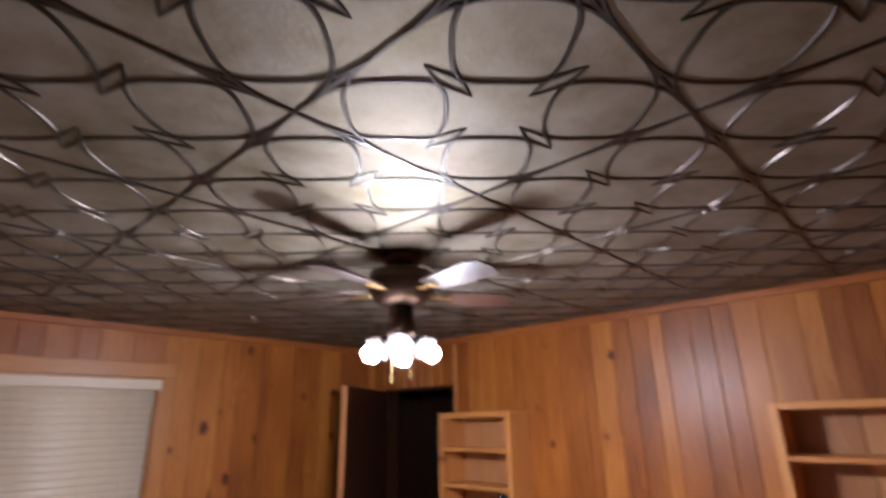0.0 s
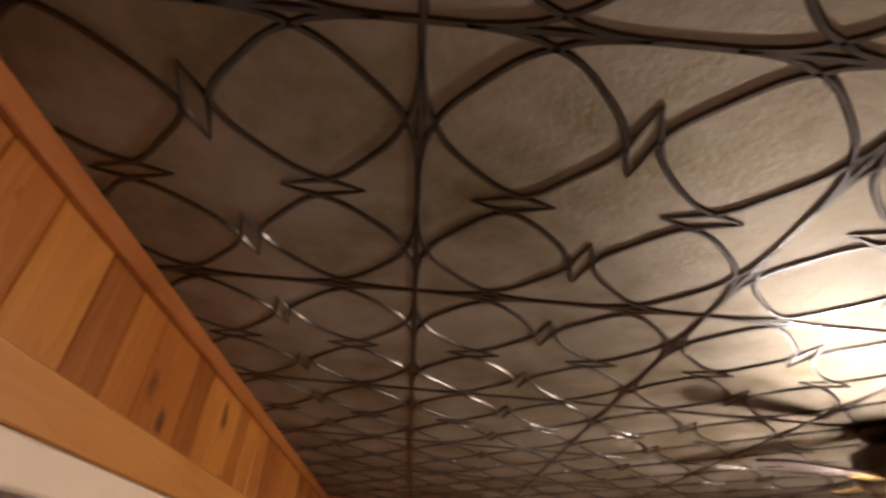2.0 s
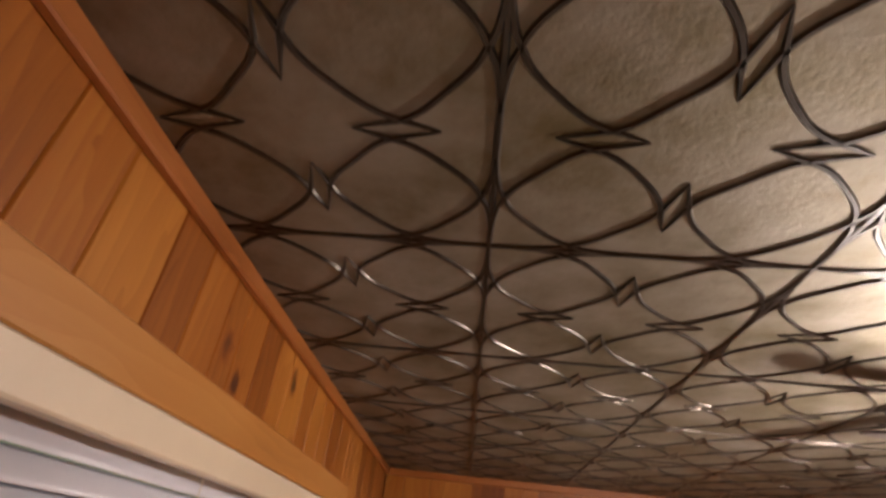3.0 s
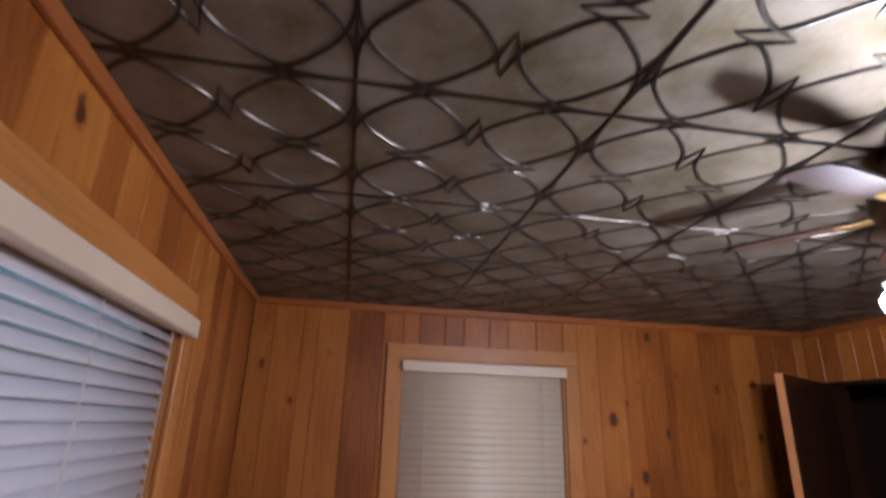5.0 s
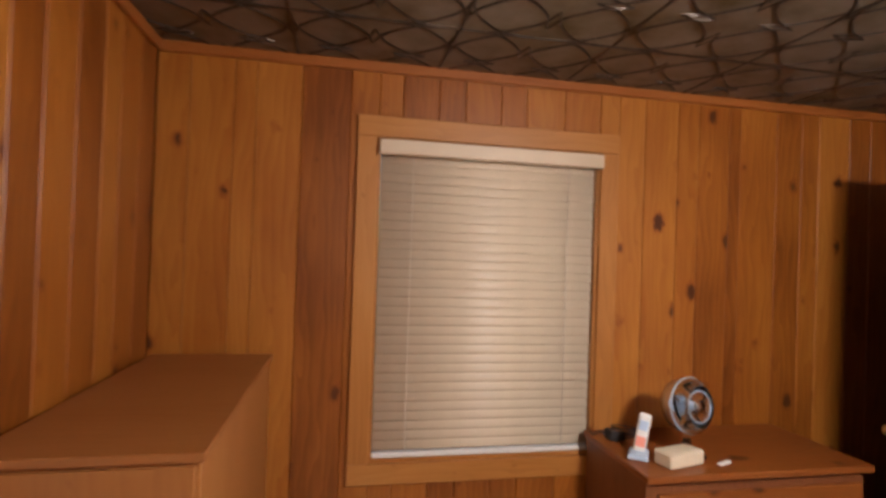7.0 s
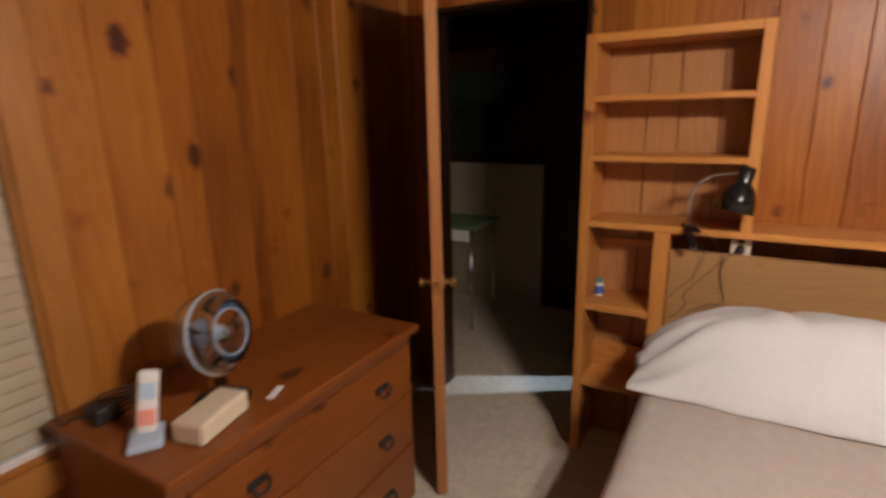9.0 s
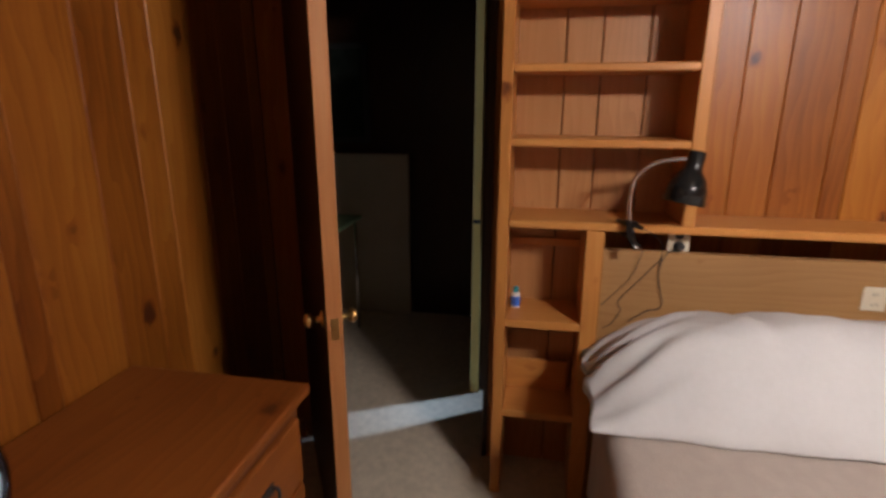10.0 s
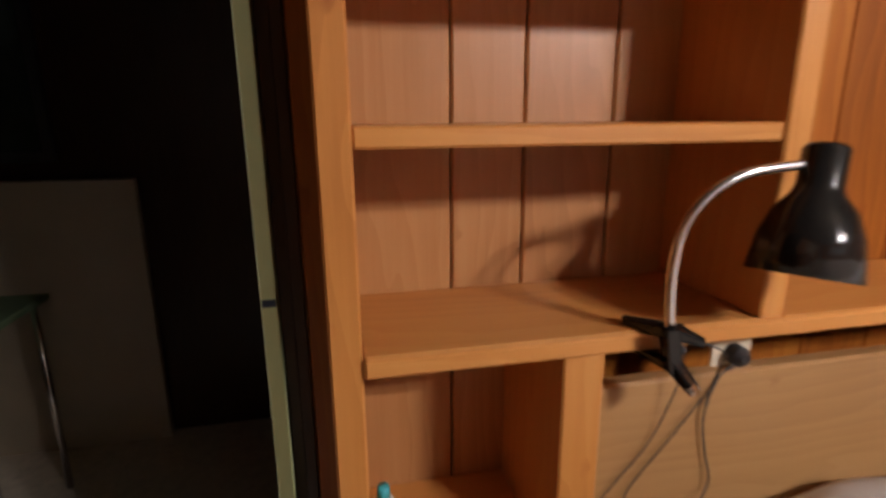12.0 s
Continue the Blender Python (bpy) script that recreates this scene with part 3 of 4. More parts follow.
def long_pillow():
    """A long pillow in a loose case that falls in folds over the bed's edge."""
    x0, x1, y0, y1, base = 2.455, 2.915, -0.03, 2.095, 0.553
    nx, ny = 64, 200

    def top(u, v):
        x, y = x0 + (x1 - x0) * u, y1 + (y0 - y1) * v
        across = min(1.0, u / 0.55)
        across = math.sin(across * math.pi / 2) ** 0.8 if u < 0.55 else 1.0 - 0.30 * ((u - 0.55) / 0.45) ** 2
        d = min(y1 - y, y - y0)
        end = 1.0 - math.exp(-(d / 0.15) ** 1.35)
        z = 0.262 * across * (0.10 + 0.90 * end)
        near = math.exp(-(d / 0.20) ** 2)
        w = 1.5 * noise.noise(Vector((x * 2.0, y * 4.0, 4.0)))
        z += 0.024 * near * across * math.sin(x * 62 + y * 9 + 3.0 * w) * min(1.0, d / 0.05)
        z += 0.011 * noise.noise(Vector((x * 9, y * 5, 0.5))) * across + 0.005 * noise.noise(Vector((x * 24, y * 14, 2.5))) * across
        z += 0.010 * across * math.sin(x * 15 - y * 22 + 4 * w) * math.exp(-((d - 0.55) / 0.35) ** 2)
        y += 0.018 * noise.noise(Vector((x * 14, 3.0, 0.2))) * near
        x += 0.014 * noise.noise(Vector((y * 6, 8.0, 0.2))) * (1 - u)
        return Vector((x, y, base + 0.006 + max(0.0, z)))

    bm = bmesh.new()
    up = [[bm.verts.new(top(i / nx, j / ny)) for j in range(ny + 1)] for i in range(nx + 1)]
    low = [[bm.verts.new((v.co.x, v.co.y, base)) for v in row] for row in up]
    for i in range(nx):
        for j in range(ny):
            bm.faces.new((up[i][j], up[i + 1][j], up[i + 1][j + 1], up[i][j + 1]))
            bm.faces.new((low[i][j], low[i][j + 1], low[i + 1][j + 1], low[i + 1][j]))
    rim = [(i, 0) for i in range(nx)] + [(nx, j) for j in range(ny)] + [(i, ny) for i in range(nx, 0, -1)] + [(0, j) for j in range(ny, 0, -1)]
    for (a, b), (c, d) in zip(rim, rim[1:] + rim[:1]):
        bm.faces.new((up[a][b], low[a][b], low[c][d], up[c][d]))
    bmesh.ops.recalc_face_normals(bm, faces=bm.faces)
    return whole("pillow", bm, SHEET, "long white pillow in a loose wrinkled cotton case", "pillow", smooth=True)


long_pillow()


# ---- dresser ----
def dresser():
    root = thing("dresser", "reddish pine dresser with dark drawer pulls", "dresser")
    x0, x1, y0, y1 = 1.275, 2.268, 2.85, 3.355
    part("body", box((x0, y0 + 0.02, F + 0.04), (x1, y1, 0.695), 0.003), DRESS_Z, root)
    part("plinth", box((x0 + 0.02, y0 + 0.04, F), (x1 - 0.02, y1, F + 0.04)), DRESS_X, root)
    part("top", box((x0 - 0.015, y0 - 0.015, 0.695), (x1 + 0.015, y1 + 0.01, 0.723), 0.006, 2), DRESS_X, root, "worn reddish pine top")
    z = F + 0.075
    for h in (0.245, 0.225, 0.195):
        drawer = part("drawer", box((x0 + 0.045, y0, z), (x1 - 0.03, y0 + 0.018, z + h - 0.012), 0.004, 2), DRESS_X, root)
        for fx in (0.2, 0.8):
            px, pz = x0 + 0.045 + (x1 - x0 - 0.075) * fx, z + h / 2 - 0.004
            plate = box((px - 0.034, y0 - 0.003, pz - 0.013), (px + 0.034, y0 + 0.001, pz + 0.015), 0.0014)
            for v in plate.verts:
                v.co.z += 0.010 * math.cos((v.co.x - px) * 140) * (1 if v.co.z > pz else -0.6)
            part("pull_plate", plate, DULL, drawer, "dark shaped pull plate")
            part("bail", tube([(px - 0.027, y0 - 0.002, pz + 0.004), (px - 0.027, y0 - 0.018, pz), (px - 0.02, y0 - 0.022, pz - 0.018), (px, y0 - 0.023, pz - 0.023), (px + 0.02, y0 - 0.022, pz - 0.018), (px + 0.027, y0 - 0.018, pz), (px + 0.027, y0 - 0.002, pz + 0.004)], 0.004, 8, smooth_steps=4), DULL, drawer, "dark swinging bail", True)
        z += h


dresser()


# ---- tall chest in the corner ----
def chest():
    root = thing("cabinet", "plain reddish wood-veneer cabinet in the corner", "cabinet")
    x0, x1, y0, y1, z = -0.618, -0.15, 2.27, 3.36, 1.085
    part("body", box((x0 + 0.01, y0 + 0.012, F), (x1 - 0.01, y1, z - 0.022), 0.003), CHEST_Z, root)
    part("top", box((x0, y0, z - 0.022), (x1, y1, z), 0.004, 2), CHEST_X, root, "flat veneered top with a pale front edge")
    part("door", box((x0 + 0.02, y0 + 0.002, F + 0.06), (x1 - 0.02, y0 + 0.0125, z - 0.03), 0.002), CHEST_Z, root)


chest()


# ---- ceiling fan with its lamps ----
def ceiling_fan():
    root = thing("ceiling_fan", "walnut-bladed ceiling fan with four lit glass-shaded lamps", "ceiling fan", at=pose(1.375, 1.12, 0))
    part("canopy", lathe([(0.0, H - 0.002), (0.085, H - 0.002), (0.085, H - 0.02), (0.05, H - 0.05), (0.0, H - 0.05)], 28), BRONZE, root, "dark bronze canopy", True)
    part("motor", lathe([(0.0, 2.31), (0.06, 2.31), (0.125, 2.285), (0.13, 2.21), (0.10, 2.17), (0.055, 2.15), (0.0, 2.15)], 32), BRONZE, root, "dark bronze motor housing", True)
    part("light_fitter", lathe([(0.0, 2.15), (0.045, 2.15), (0.05, 2.10), (0.06, 2.08), (0.06, 2.045), (0.03, 2.015), (0.0, 2.01)], 24), BRONZE, root, "bronze lamp fitter", True)
    for k in range(5):
        a = -96 + 72 * k
        bm = bmesh.new()
        pts = [(0.17, -0.045), (0.30, -0.062), (0.44, -0.066), (0.48, -0.05), (0.49, 0.0), (0.48, 0.05), (0.44, 0.066), (0.30, 0.062), (0.17, 0.045)]
        lowr = [bm.verts.new((x, y, 2.205)) for x, y in pts]
        high = [bm.verts.new((x, y, 2.212)) for x, y in pts]
        bm.faces.new(lowr[::-1])
        bm.faces.new(high)
        for i in range(len(pts)):
            j = (i + 1) % len(pts)
            bm.faces.new((lowr[i], lowr[j], high[j], high[i]))
        bmesh.ops.transform(bm, matrix=Matrix.Rotation(radians(a), 4, 'Z') @ Matrix.Translation((0, 0, 2.208)) @ Matrix.Rotation(radians(-11), 4, 'X') @ Matrix.Translation((0, 0, -2.208)), verts=bm.verts)
        part("blade", bm, FANBLADE, root)
        bm = box((0.10, -0.018, 2.199), (0.21, 0.018, 2.204), 0.002)
        bmesh.ops.transform(bm, matrix=Matrix.Rotation(radians(a), 4, 'Z'), verts=bm.verts)
        part("blade_iron", bm, BRASS, root, "shiny brass blade iron")
    for k in range(4):
        a = radians(45 + 90 * k)
        m = Matrix.Rotation(a, 4, 'Z') @ Matrix.Translation((0.040, 0, 2.045)) @ Matrix.Rotation(radians(134), 4, 'Y')
        part("lamp_arm", lathe([(0.0, -0.01), (0.012, -0.01), (0.012, 0.03), (0.022, 0.035), (0.022, 0.05), (0.0, 0.05)], 16, m), BRONZE, root, smooth=True)
        part("glass_shade", lathe([(0.024, 0.035), (0.035, 0.05), (0.05, 0.075), (0.052, 0.085), (0.050, 0.085), (0.048, 0.075), (0.033, 0.052), (0.022, 0.037)], 24, m), SHADE, root, "frosted tulip glass shade", True)
        part("bulb", lathe([(0.0, 0.05), (0.014, 0.05), (0.018, 0.065), (0.030, 0.09), (0.033, 0.105), (0.027, 0.125), (0.0, 0.136)], 20, m), BULB, root, "lit frosted bulb", True)
    part("pull_chain", tube([(0.02, -0.03, 2.02), (0.02, -0.03, 1.88)], 0.0016, 6), BRASS, root)
    part("pull_chain", tube([(-0.03, 0.02, 2.02), (-0.03, 0.02, 1.86)], 0.0016, 6), BRASS, root)


ceiling_fan()


# ---- clamp lamp on the ledge ----
def bar(p, q, w0, w1, h0, h1):
    """A bar that tapers from p to q, with eased edges."""
    p, q = Vector(p), Vector(q)
    d = (q - p).normalized()
    side = d.cross(Vector((0, 0, 1))).normalized()
    rise = side.cross(d)
    bm = box((0, -0.5, -0.5), (1, 0.5, 0.5))
    for v in bm.verts:
        f, y, z = v.co
        v.co = p.lerp(q, f) + side * y * (w0 + (w1 - w0) * f) + rise * z * (h0 + (h1 - h0) * f)
    bmesh.ops.bevel(bm, geom=list(bm.edges), offset=0.002, segments=2, affect='EDGES', profile=0.5)
    bmesh.ops.recalc_face_normals(bm, faces=bm.faces)
    return bm


def clamp_lamp():
    root = thing("clamp_lamp", "black enamel clamp lamp with chrome gooseneck", "lamp", "lamps on the ledge")
    cx, cy = 2.90, 1.978
    part("upper_jaw", bar((cx - 0.012, cy - 0.008, 1.052), (cx + 0.050, cy + 0.030, 1.050), 0.032, 0.012, 0.014, 0.008), BLACK, root, "black sprung jaw")
    part("lower_jaw", bar((cx - 0.014, cy - 0.004, 1.010), (cx + 0.040, cy + 0.020, 1.0135), 0.028, 0.012, 0.010, 0.006), BLACK, root)
    part("cheek", bar((cx - 0.014, cy + 0.004, 1.060), (cx - 0.016, cy - 0.004, 1.004), 0.030, 0.026, 0.016, 0.014), BLACK, root)
    part("lever", bar((cx - 0.012, cy - 0.008, 1.053), (cx - 0.028, cy - 0.036, 1.042), 0.028, 0.010, 0.012, 0.006), BLACK, root)
    grip = part("grip", bar((cx - 0.014, cy - 0.002, 1.014), (cx - 0.038, cy - 0.020, 0.984), 0.026, 0.017, 0.012, 0.008), BLACK, root)
    part("grip_tip", bar((cx - 0.037, cy - 0.0195, 0.985), (cx - 0.041, cy - 0.0225, 0.980), 0.018, 0.015, 0.009, 0.007), CHROME, grip, "bare metal tip")
    part("spring", tube([(cx - 0.020, cy - 0.014, 1.030), (cx - 0.020, cy + 0.012, 1.030)], 0.006, 12), DULL, root)
    neck = [(cx - 0.012, cy + 0.003, 1.056), (cx - 0.015, cy + 0.010, 1.125), (cx - 0.018, cy + 0.004, 1.188), (cx - 0.022, cy - 0.024, 1.232), (cx - 0.028, cy - 0.070, 1.258), (cx - 0.034, cy - 0.152, 1.268)]
    part("gooseneck", tube(neck, 0.0068, 12, smooth_steps=8), CHROME, root, "ribbed chrome gooseneck", True)
    top = Vector((cx - 0.036, cy - 0.170, 1.284))
    aim = Vector((-0.14, 0.20, -1.0)).normalized()
    m = Matrix.Translation(top) @ aim.to_track_quat('Z', 'Y').to_matrix().to_4x4()
    part("shade", lathe([(0.0, -0.006), (0.022, -0.006), (0.026, 0.0), (0.026, 0.045), (0.030, 0.055), (0.046, 0.075), (0.057, 0.105), (0.064, 0.155), (0.062, 0.155), (0.054, 0.106), (0.043, 0.078), (0.024, 0.058), (0.0, 0.056)], 36, m), BLACK, root, "glossy black bell shade", True)
    part("bulb", lathe([(0.0, 0.056), (0.014, 0.06), (0.026, 0.095), (0.022, 0.118), (0.0, 0.128)], 18, m), WHITEP, root, smooth=True)
    # the flex: from the plug down behind the pillow, looped across the headboard and up to the clamp
    part("cord", tube([(2.955, 1.804, 0.966), (2.952, 1.815, 0.957), (2.950, 1.842, 0.940), (2.947, 1.862, 0.88), (2.947, 1.852, 0.816), (2.946, 1.839, 0.766), (2.935, 1.857, 0.745), (2.90, 1.894, 0.752), (2.87, 1.96, 0.72)], 0.0018, 7, smooth_steps=8), DULL, root, "thin black flex", True)
    part("cord", tube([(2.949, 1.846, 0.930), (2.947, 1.872, 0.905), (2.947, 1.916, 0.850), (2.947, 1.983, 0.765), (2.947, 1.974, 0.725), (2.945, 2.004, 0.675), (2.94, 2.03, 0.66)], 0.0015, 7, smooth_steps=8), DULL, root, smooth=True)
    part("cord", tube([(cx - 0.012, cy - 0.012, 1.00), (2.93, 1.925, 0.955), (2.947, 1.950, 0.852), (2.947, 2.000, 0.79), (2.946, 2.040, 0.745)], 0.0014, 6, smooth_steps=8), DULL, root, smooth=True)
    part("cord", tube([(cx - 0.026, cy - 0.034, 1.042), (cx - 0.028, cy - 0.070, 1.025), (2.925, cy - 0.115, 0.975), (2.947, 1.862, 0.90)], 0.0015, 7, smooth_steps=8), DULL, root, smooth=True)
    return root


copy_thing(clamp_lamp(), MIRROR)


# ---- outlets ----
def outlet(x, y, z, plugged):
    root = thing("outlet", "ivory double power outlet" + (" with a black plug" if plugged else " on the headboard"), "outlet", at=pose(x, y, z))
    part("plate", box((-0.006, -0.035, -0.040), (0.0, 0.035, 0.040), 0.003, 2), IVORYP, root)
    for s in (-1, 1):
        part("socket", lathe([(0.0, 0.0), (0.0145, 0.0), (0.0145, 0.0025), (0.0, 0.003)], 16, Matrix.Translation((-0.0055, 0, s * 0.0185)) @ Matrix.Rotation(-math.pi / 2, 4, 'Y')), DULL if plugged else IVORYP, root, "dark round socket" if plugged else "")
        if plugged and s < 0:
            part("plug", lathe([(0.0, 0.0), (0.017, 0.0), (0.016, 0.018), (0.008, 0.028), (0.0, 0.028)], 18, Matrix.Translation((-0.0085, 0, s * 0.017)) @ Matrix.Rotation(-math.pi / 2, 4, 'Y')), DULL, root)
        else:
            for d in (-0.006, 0.006):
                part("slot", box((-0.0092, d - 0.001, s * 0.017 - 0.005), (-0.0084, d + 0.001, s * 0.017 + 0.005)), DULL, root)


outlet(2.980, 1.802, 0.984, True)
outlet(2.955, 1.20, 0.825, False)


# ---- things on the shelves and the dresser ----
def small_bottle():
    root = thing("small_bottle", "small blue and white bottle with a teal cap", "bottle", at=pose(3.06, 2.345, 0.672))
    part("body", lathe([(0.0, 0.0), (0.017, 0.0), (0.018, 0.004), (0.018, 0.05), (0.012, 0.06), (0.0, 0.06)], 20), WHITEP, root, smooth=True)
    part("label_band", lathe([(0.0183, 0.008), (0.0186, 0.008), (0.0186, 0.046), (0.0183, 0.046)], 20), BLUE, root, "blue printed band")
    part("cap", lathe([(0.0, 0.06), (0.011, 0.06), (0.010, 0.08), (0.0, 0.081)], 16), TEAL, root, "teal cap", True)


small_bottle()


def desk_fan():
    aim = Vector((0.22, -0.95, 0.16)).normalized()
    root = thing("desk_fan", "small see-through plastic desk fan on the dresser", "fan", at=pose(1.56, 3.03, 0.7235))
    head = Matrix.Translation((0, 0, 0.205)) @ aim.to_track_quat('Z', 'Y').to_matrix().to_4x4() @ Matrix.Scale(0.95, 4)
    part("base", lathe([(0.0, 0.0), (0.075, 0.0), (0.078, 0.006), (0.06, 0.018), (0.022, 0.03), (0.016, 0.07), (0.0, 0.07)], 28), CLEARP, root, "clear blue-tinted base", True)
    part("motor", lathe([(0.0, -0.085), (0.03, -0.08), (0.042, -0.05), (0.042, -0.01), (0.03, 0.0), (0.0, 0.0)], 24, head), PALEBLUE, root, smooth=True)
    for r, z in ((0.119, 0.018), (0.066, 0.063), (0.034, 0.066)):
        ring = [head @ Vector((r * math.cos(a), r * math.sin(a), z)) for a in [2 * math.pi * k / 36 for k in range(37)]]
        part("guard_ring", tube(ring, 0.0022 if r < 0.11 else 0.0034, 7), PALEBLUE if r > 0.06 else CLEARP, root, smooth=True)
    part("shell", lathe([(0.040, -0.095), (0.078, -0.082), (0.108, -0.048), (0.120, 0.0), (0.117, 0.034), (0.097, 0.055), (0.066, 0.062), (0.066, 0.0595), (0.096, 0.052), (0.114, 0.033), (0.117, 0.0), (0.105, -0.047), (0.076, -0.079), (0.040, -0.092)], 40, head), HAZY, root, "clear bowl-shaped housing", True)
    for k in range(4):
        bm = bmesh.new()
        a0 = 2 * math.pi * k / 4
        g = []
        for i in range(5):
            r = 0.02 + 0.085 * i / 4
            g.append([bm.verts.new(head @ Vector((r * math.cos(a0 + w * (0.25 + i * 0.08)), r * math.sin(a0 + w * (0.25 + i * 0.08)), 0.02 + 0.012 * w))) for w in (-1, -0.4, 0.4, 1)])
        for p, q in zip(g, g[1:]):
            for i in range(3):
                bm.faces.new((p[i], p[i + 1], q[i + 1], q[i]))
        bl = part("blade", bm, HAZY, root, smooth=True)
        bl.modifiers.new("thickness", 'SOLIDIFY').thickness = 0.002
    part("hub", lathe([(0.0, 0.045), (0.018, 0.04), (0.022, 0.02), (0.022, 0.005), (0.0, 0.005)], 20, head), PALEBLUE, root, smooth=True)
    part("hub_badge", lathe([(0.0, 0.070), (0.026, 0.069), (0.028, 0.064), (0.0, 0.062)], 24, head), CLEARP, root, smooth=True)


desk_fan()


def handset():
    root = thing("cordless_phone", "cordless handset in a cradle blued for cool light", "phone", at=pose(1.34, 3.03, 0.7235, 0, 0, -35))
    part("cradle", box((-0.04, -0.055, 0.0), (0.04, 0.05, 0.022), 0.008, 2), PALEBLUE, root, "charging cradle, blued for the cool light on it")
    body = box((-0.024, -0.014, 0.0), (0.024, 0.014, 0.155), 0.009, 3)
    tilt = Matrix.Translation((0, 0.012, 0.018)) @ Matrix.Rotation(radians(9), 4, 'Y') @ Matrix.Rotation(radians(-14), 4, 'X')
    bmesh.ops.transform(body, matrix=tilt, verts=body.verts)
    hs = part("handset", body, WHITEP, root, "white and grey handset")
    b2 = box((-0.018, -0.0158, 0.085), (0.018, -0.0135, 0.125), 0.001)
    bmesh.ops.transform(b2, matrix=tilt, verts=b2.verts)
    part("screen", b2, PALEBLUE, hs)
    b3 = box((-0.019, -0.0158, 0.02), (0.019, -0.0135, 0.06), 0.001)
    bmesh.ops.transform(b3, matrix=tilt, verts=b3.verts)
    part("keypad", b3, CORAL, hs, "coral keypad")


handset()


def card_box():
    root = thing("tissue_box", "cream card box lying on the dresser", "box", at=pose(1.465, 2.945, 0.7235, 0, 0, 14))
    part("carton", box((-0.092, -0.046, 0.0), (0.092, 0.046, 0.058), 0.010, 3), CARD, root)
    part("lid_flap", box((-0.08, -0.034, 0.0582), (0.08, 0.034, 0.0596), 0.0006), CARD, root)


card_box()
ob = whole("small_card", box((-0.036, -0.011, 0.0), (0.036, 0.011, 0.006), 0.002), WHITEP, "small white plastic tag on the dresser", "tag")
ob.matrix_basis = pose(1.655, 2.925, 0.7235, 0, 0, 22)


def adapter_heap():
    root = thing("cable_heap", "black power adapter with a coiled black cable", "cable", at=pose(1.345, 3.23, 0.7235))
    part("adapter", box((-0.035, -0.03, 0.0), (0.035, 0.03, 0.045), 0.006, 2), DULL, root)
    pts = []
    for k in range(60):
        a = k * 0.42
        r = 0.05 + 0.012 * math.sin(k * 0.9)
        pts.append((0.05 + r * math.cos(a), r * math.sin(a) * 0.8, 0.006 + 0.0009 * k))
    part("coil", tube(pts, 0.003, 6), DULL, root, smooth=True)
    part("lead", tube([(-0.03, 0.0, 0.02), (-0.06, 0.02, 0.03), (-0.075, 0.06, 0.004), (-0.065, 0.11, 0.01)], 0.003, 6, smooth_steps=6), DULL, root, smooth=True)


adapter_heap()


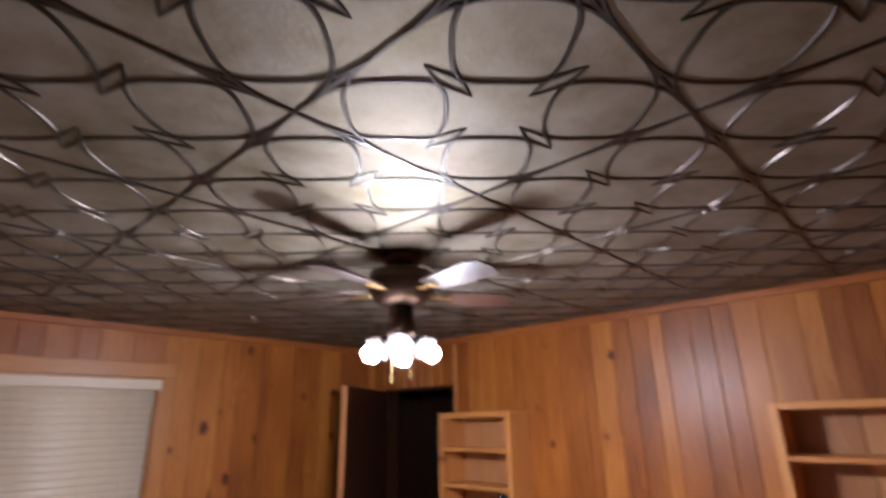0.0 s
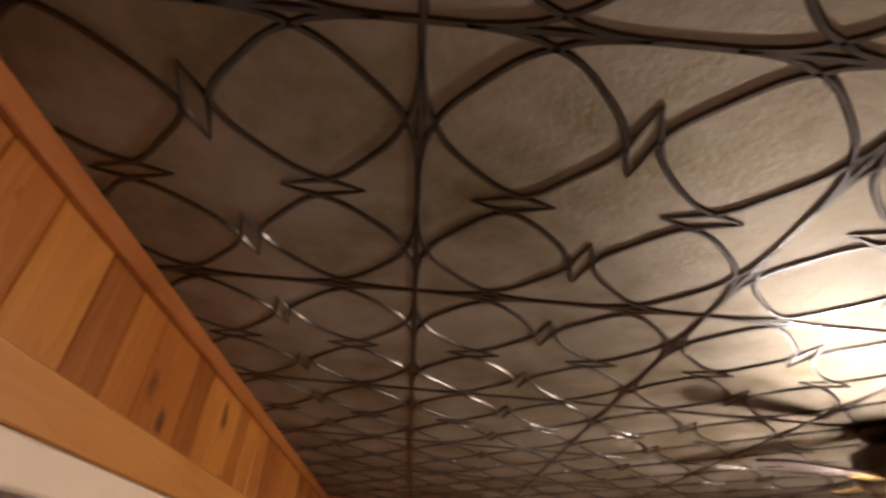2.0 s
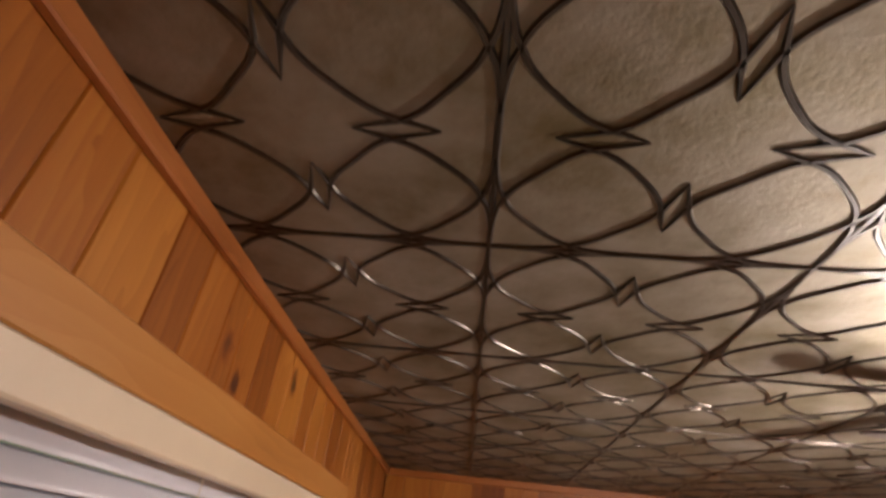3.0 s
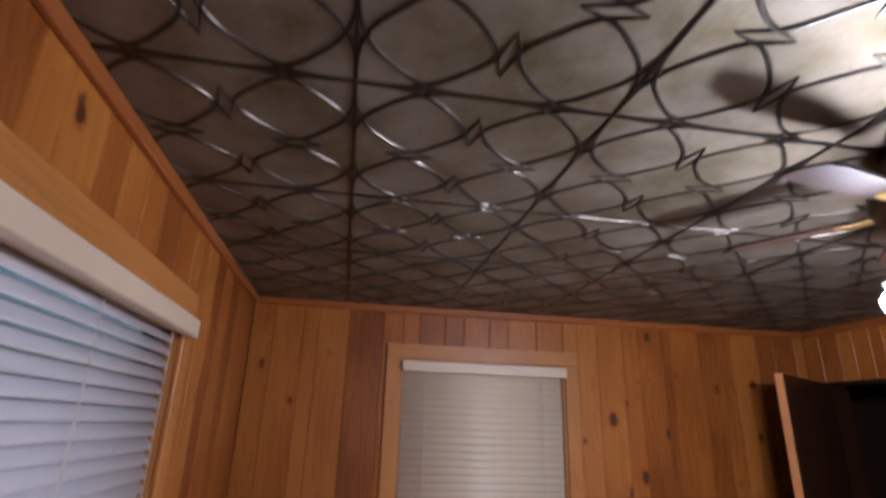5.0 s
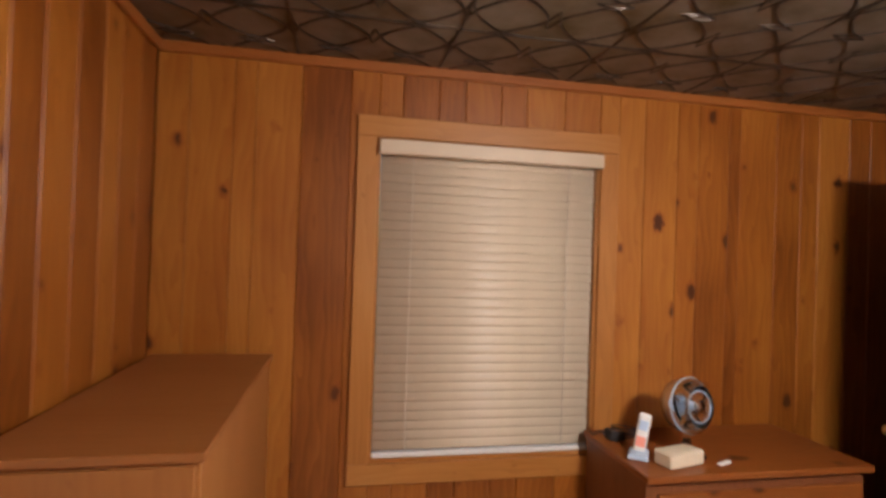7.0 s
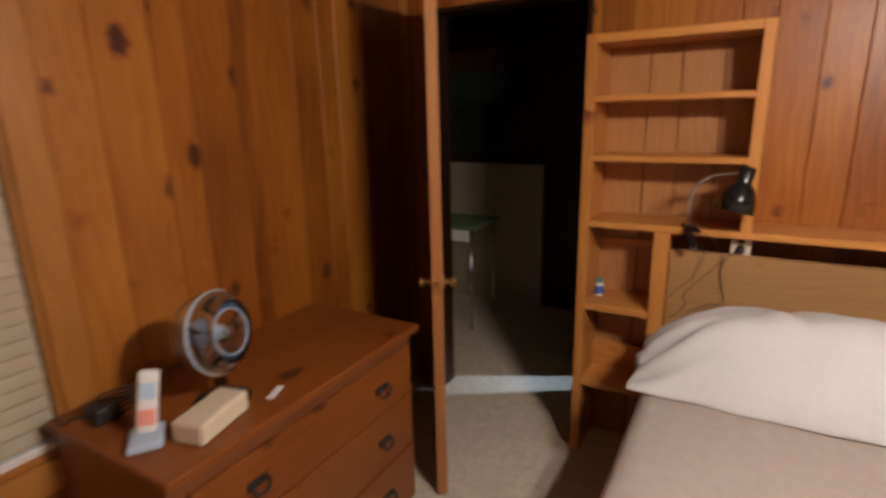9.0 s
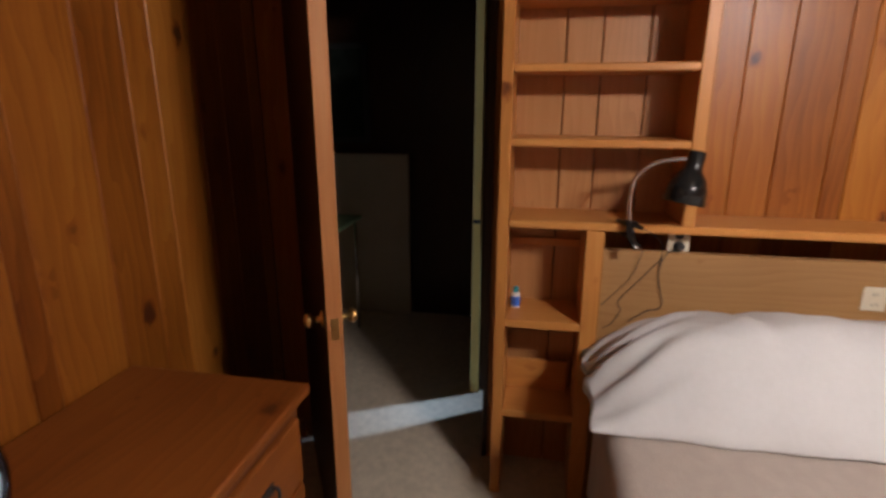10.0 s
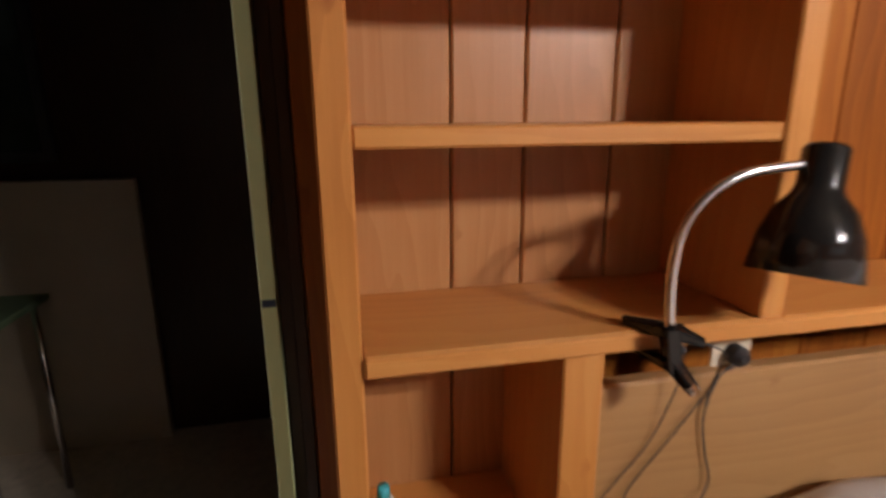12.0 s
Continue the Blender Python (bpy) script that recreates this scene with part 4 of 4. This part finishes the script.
# ---- the hall beyond the door ----
def hall():
    def wall(name, lo, hi, mat, label):
        return whole(name, box(lo, hi), mat, label, "wall", kind="structure")

    # south pieces are added to leave a gap that shapes the cool floor band
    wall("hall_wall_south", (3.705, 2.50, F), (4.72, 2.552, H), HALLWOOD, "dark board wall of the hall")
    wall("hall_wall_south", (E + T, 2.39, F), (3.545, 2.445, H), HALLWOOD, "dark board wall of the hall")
    wall("hall_wall_south", (3.545, 2.50, 2.06), (3.705, 2.552, H), HALLWOOD, "dark board wall above the gap that shapes the floor light")
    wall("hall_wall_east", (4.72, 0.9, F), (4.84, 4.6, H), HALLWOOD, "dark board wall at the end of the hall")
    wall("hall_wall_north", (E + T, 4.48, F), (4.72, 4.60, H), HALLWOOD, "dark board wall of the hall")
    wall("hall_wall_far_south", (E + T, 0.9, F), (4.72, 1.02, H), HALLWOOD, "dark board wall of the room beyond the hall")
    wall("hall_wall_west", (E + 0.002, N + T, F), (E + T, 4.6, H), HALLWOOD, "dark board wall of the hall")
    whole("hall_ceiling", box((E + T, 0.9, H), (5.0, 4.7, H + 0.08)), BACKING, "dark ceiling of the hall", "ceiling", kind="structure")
    jamb = thing("door_frame", "cream painted door jamb in the hall", "door frame", kind="structure")
    part("jamb", box((3.660, 2.5525, F), (3.76, 2.594, 2.05), 0.003), CREAM, jamb)
    part("strike_plate", box((3.6585, 2.556, 0.859), (3.6599, 2.591, 0.879)), DULL, jamb, "dark metal strike plate")
    whole("wall_panel", box((4.655, 3.18, F), (4.70, 4.05, 1.10), 0.004), BOARD, "beige board leaning at the hall wall", "panel")
    pic = thing("picture", "dark framed picture on the hall wall", "picture")
    part("frame", box((4.69, 3.46, 1.17), (4.715, 4.20, 1.83), 0.004), DULL, pic)
    part("canvas", box((4.686, 3.50, 1.21), (4.6895, 4.16, 1.79)), DARKGLASS, pic)
    tb = thing("folding_table", "green-topped narrow table with chrome legs", "table")
    part("tabletop", box((3.95, 3.44, 0.69), (4.42, 4.30, 0.715), 0.006, 2), GREEN, tb, "green cloth covered top")
    part("apron", box((3.97, 3.50, 0.60), (4.02, 4.26, 0.69), 0.003), WHITEP, tb, "white apron board")
    for x, y in ((3.99, 3.48), (4.38, 3.48), (3.99, 4.26), (4.38, 4.26)):
        part("leg", tube([(x, y, F), (x, y, 0.69)], 0.012, 10), CHROME, tb, "thin chrome leg", True)


hall()


# ---- wall boards, each one a piece ----
def boards(parent, axis, face, out, a, b, holes, pitch, seed, tops, known=()):
    """Upright boards with chamfered edges; they stop at openings."""
    rng = random.Random(seed)
    fixed = sorted({a, b, *known, *(h[0] for h in holes), *(h[1] for h in holes)})
    edges = [a]
    for e in fixed[1:]:
        u = edges[-1]
        while e - u > pitch * 1.6:
            u += pitch * rng.choice((0.72, 0.9, 1.0, 1.0, 1.12, 1.3))
            edges.append(u)
        edges.append(e)
    for u0, u1 in zip(edges, edges[1:]):
        mid = (u0 + u1) / 2
        spans = [(F, tops)]
        for h in holes:
            if h[0] < mid < h[1]:
                spans = [s for s in ((F, h[2]), (h[3], tops)) if s[1] - s[0] > 0.02]
        for z0, z1 in spans:
            g, ch, th = 0.0006, 0.0034, 0.014
            prof = [(u0 + g, th), (u0 + g, ch), (u0 + g + ch, 0.0), (u1 - g - ch, 0.0), (u1 - g, ch), (u1 - g, th)]
            verts = []
            for z in (z0, z1):
                for u, d in prof:
                    f = face + out * d
                    verts.append((u, f, z) if axis == "x" else (f, u, z))
            n = len(prof)
            faces = [(i, i + 1, n + i + 1, n + i) for i in range(n - 1)] + [tuple(range(n)), tuple(range(n, 2 * n))]
            me = bpy.data.meshes.new("plank")
            me.from_pydata(verts, [], faces)
            me.materials.append(PINE)
            me.update()
            ob = new("plank", me)
            ob.parent = parent


boards(wall_north, "x", N, 1, W, E, [WIN_N], 0.135, 5, H, (-0.518, -0.344, -0.255, -0.07, 0.138, 0.366, 0.528, 0.652, 0.819, 0.944, 1.133, 1.415, 1.554, 1.734, 1.851, 2.025, 2.09, 2.30, 2.56, 2.75))
boards(wall_west, "y", W, -1, S, N, [WIN_W], 0.13, 6, H)
boards(wall_east, "y", E, 1, S, N, [DOOR] + NICHES, 0.118, 8, H, (1.255, 1.325, 1.487, 1.62))
boards(wall_south, "x", S, -1, W, E, [], 0.135, 9, H)
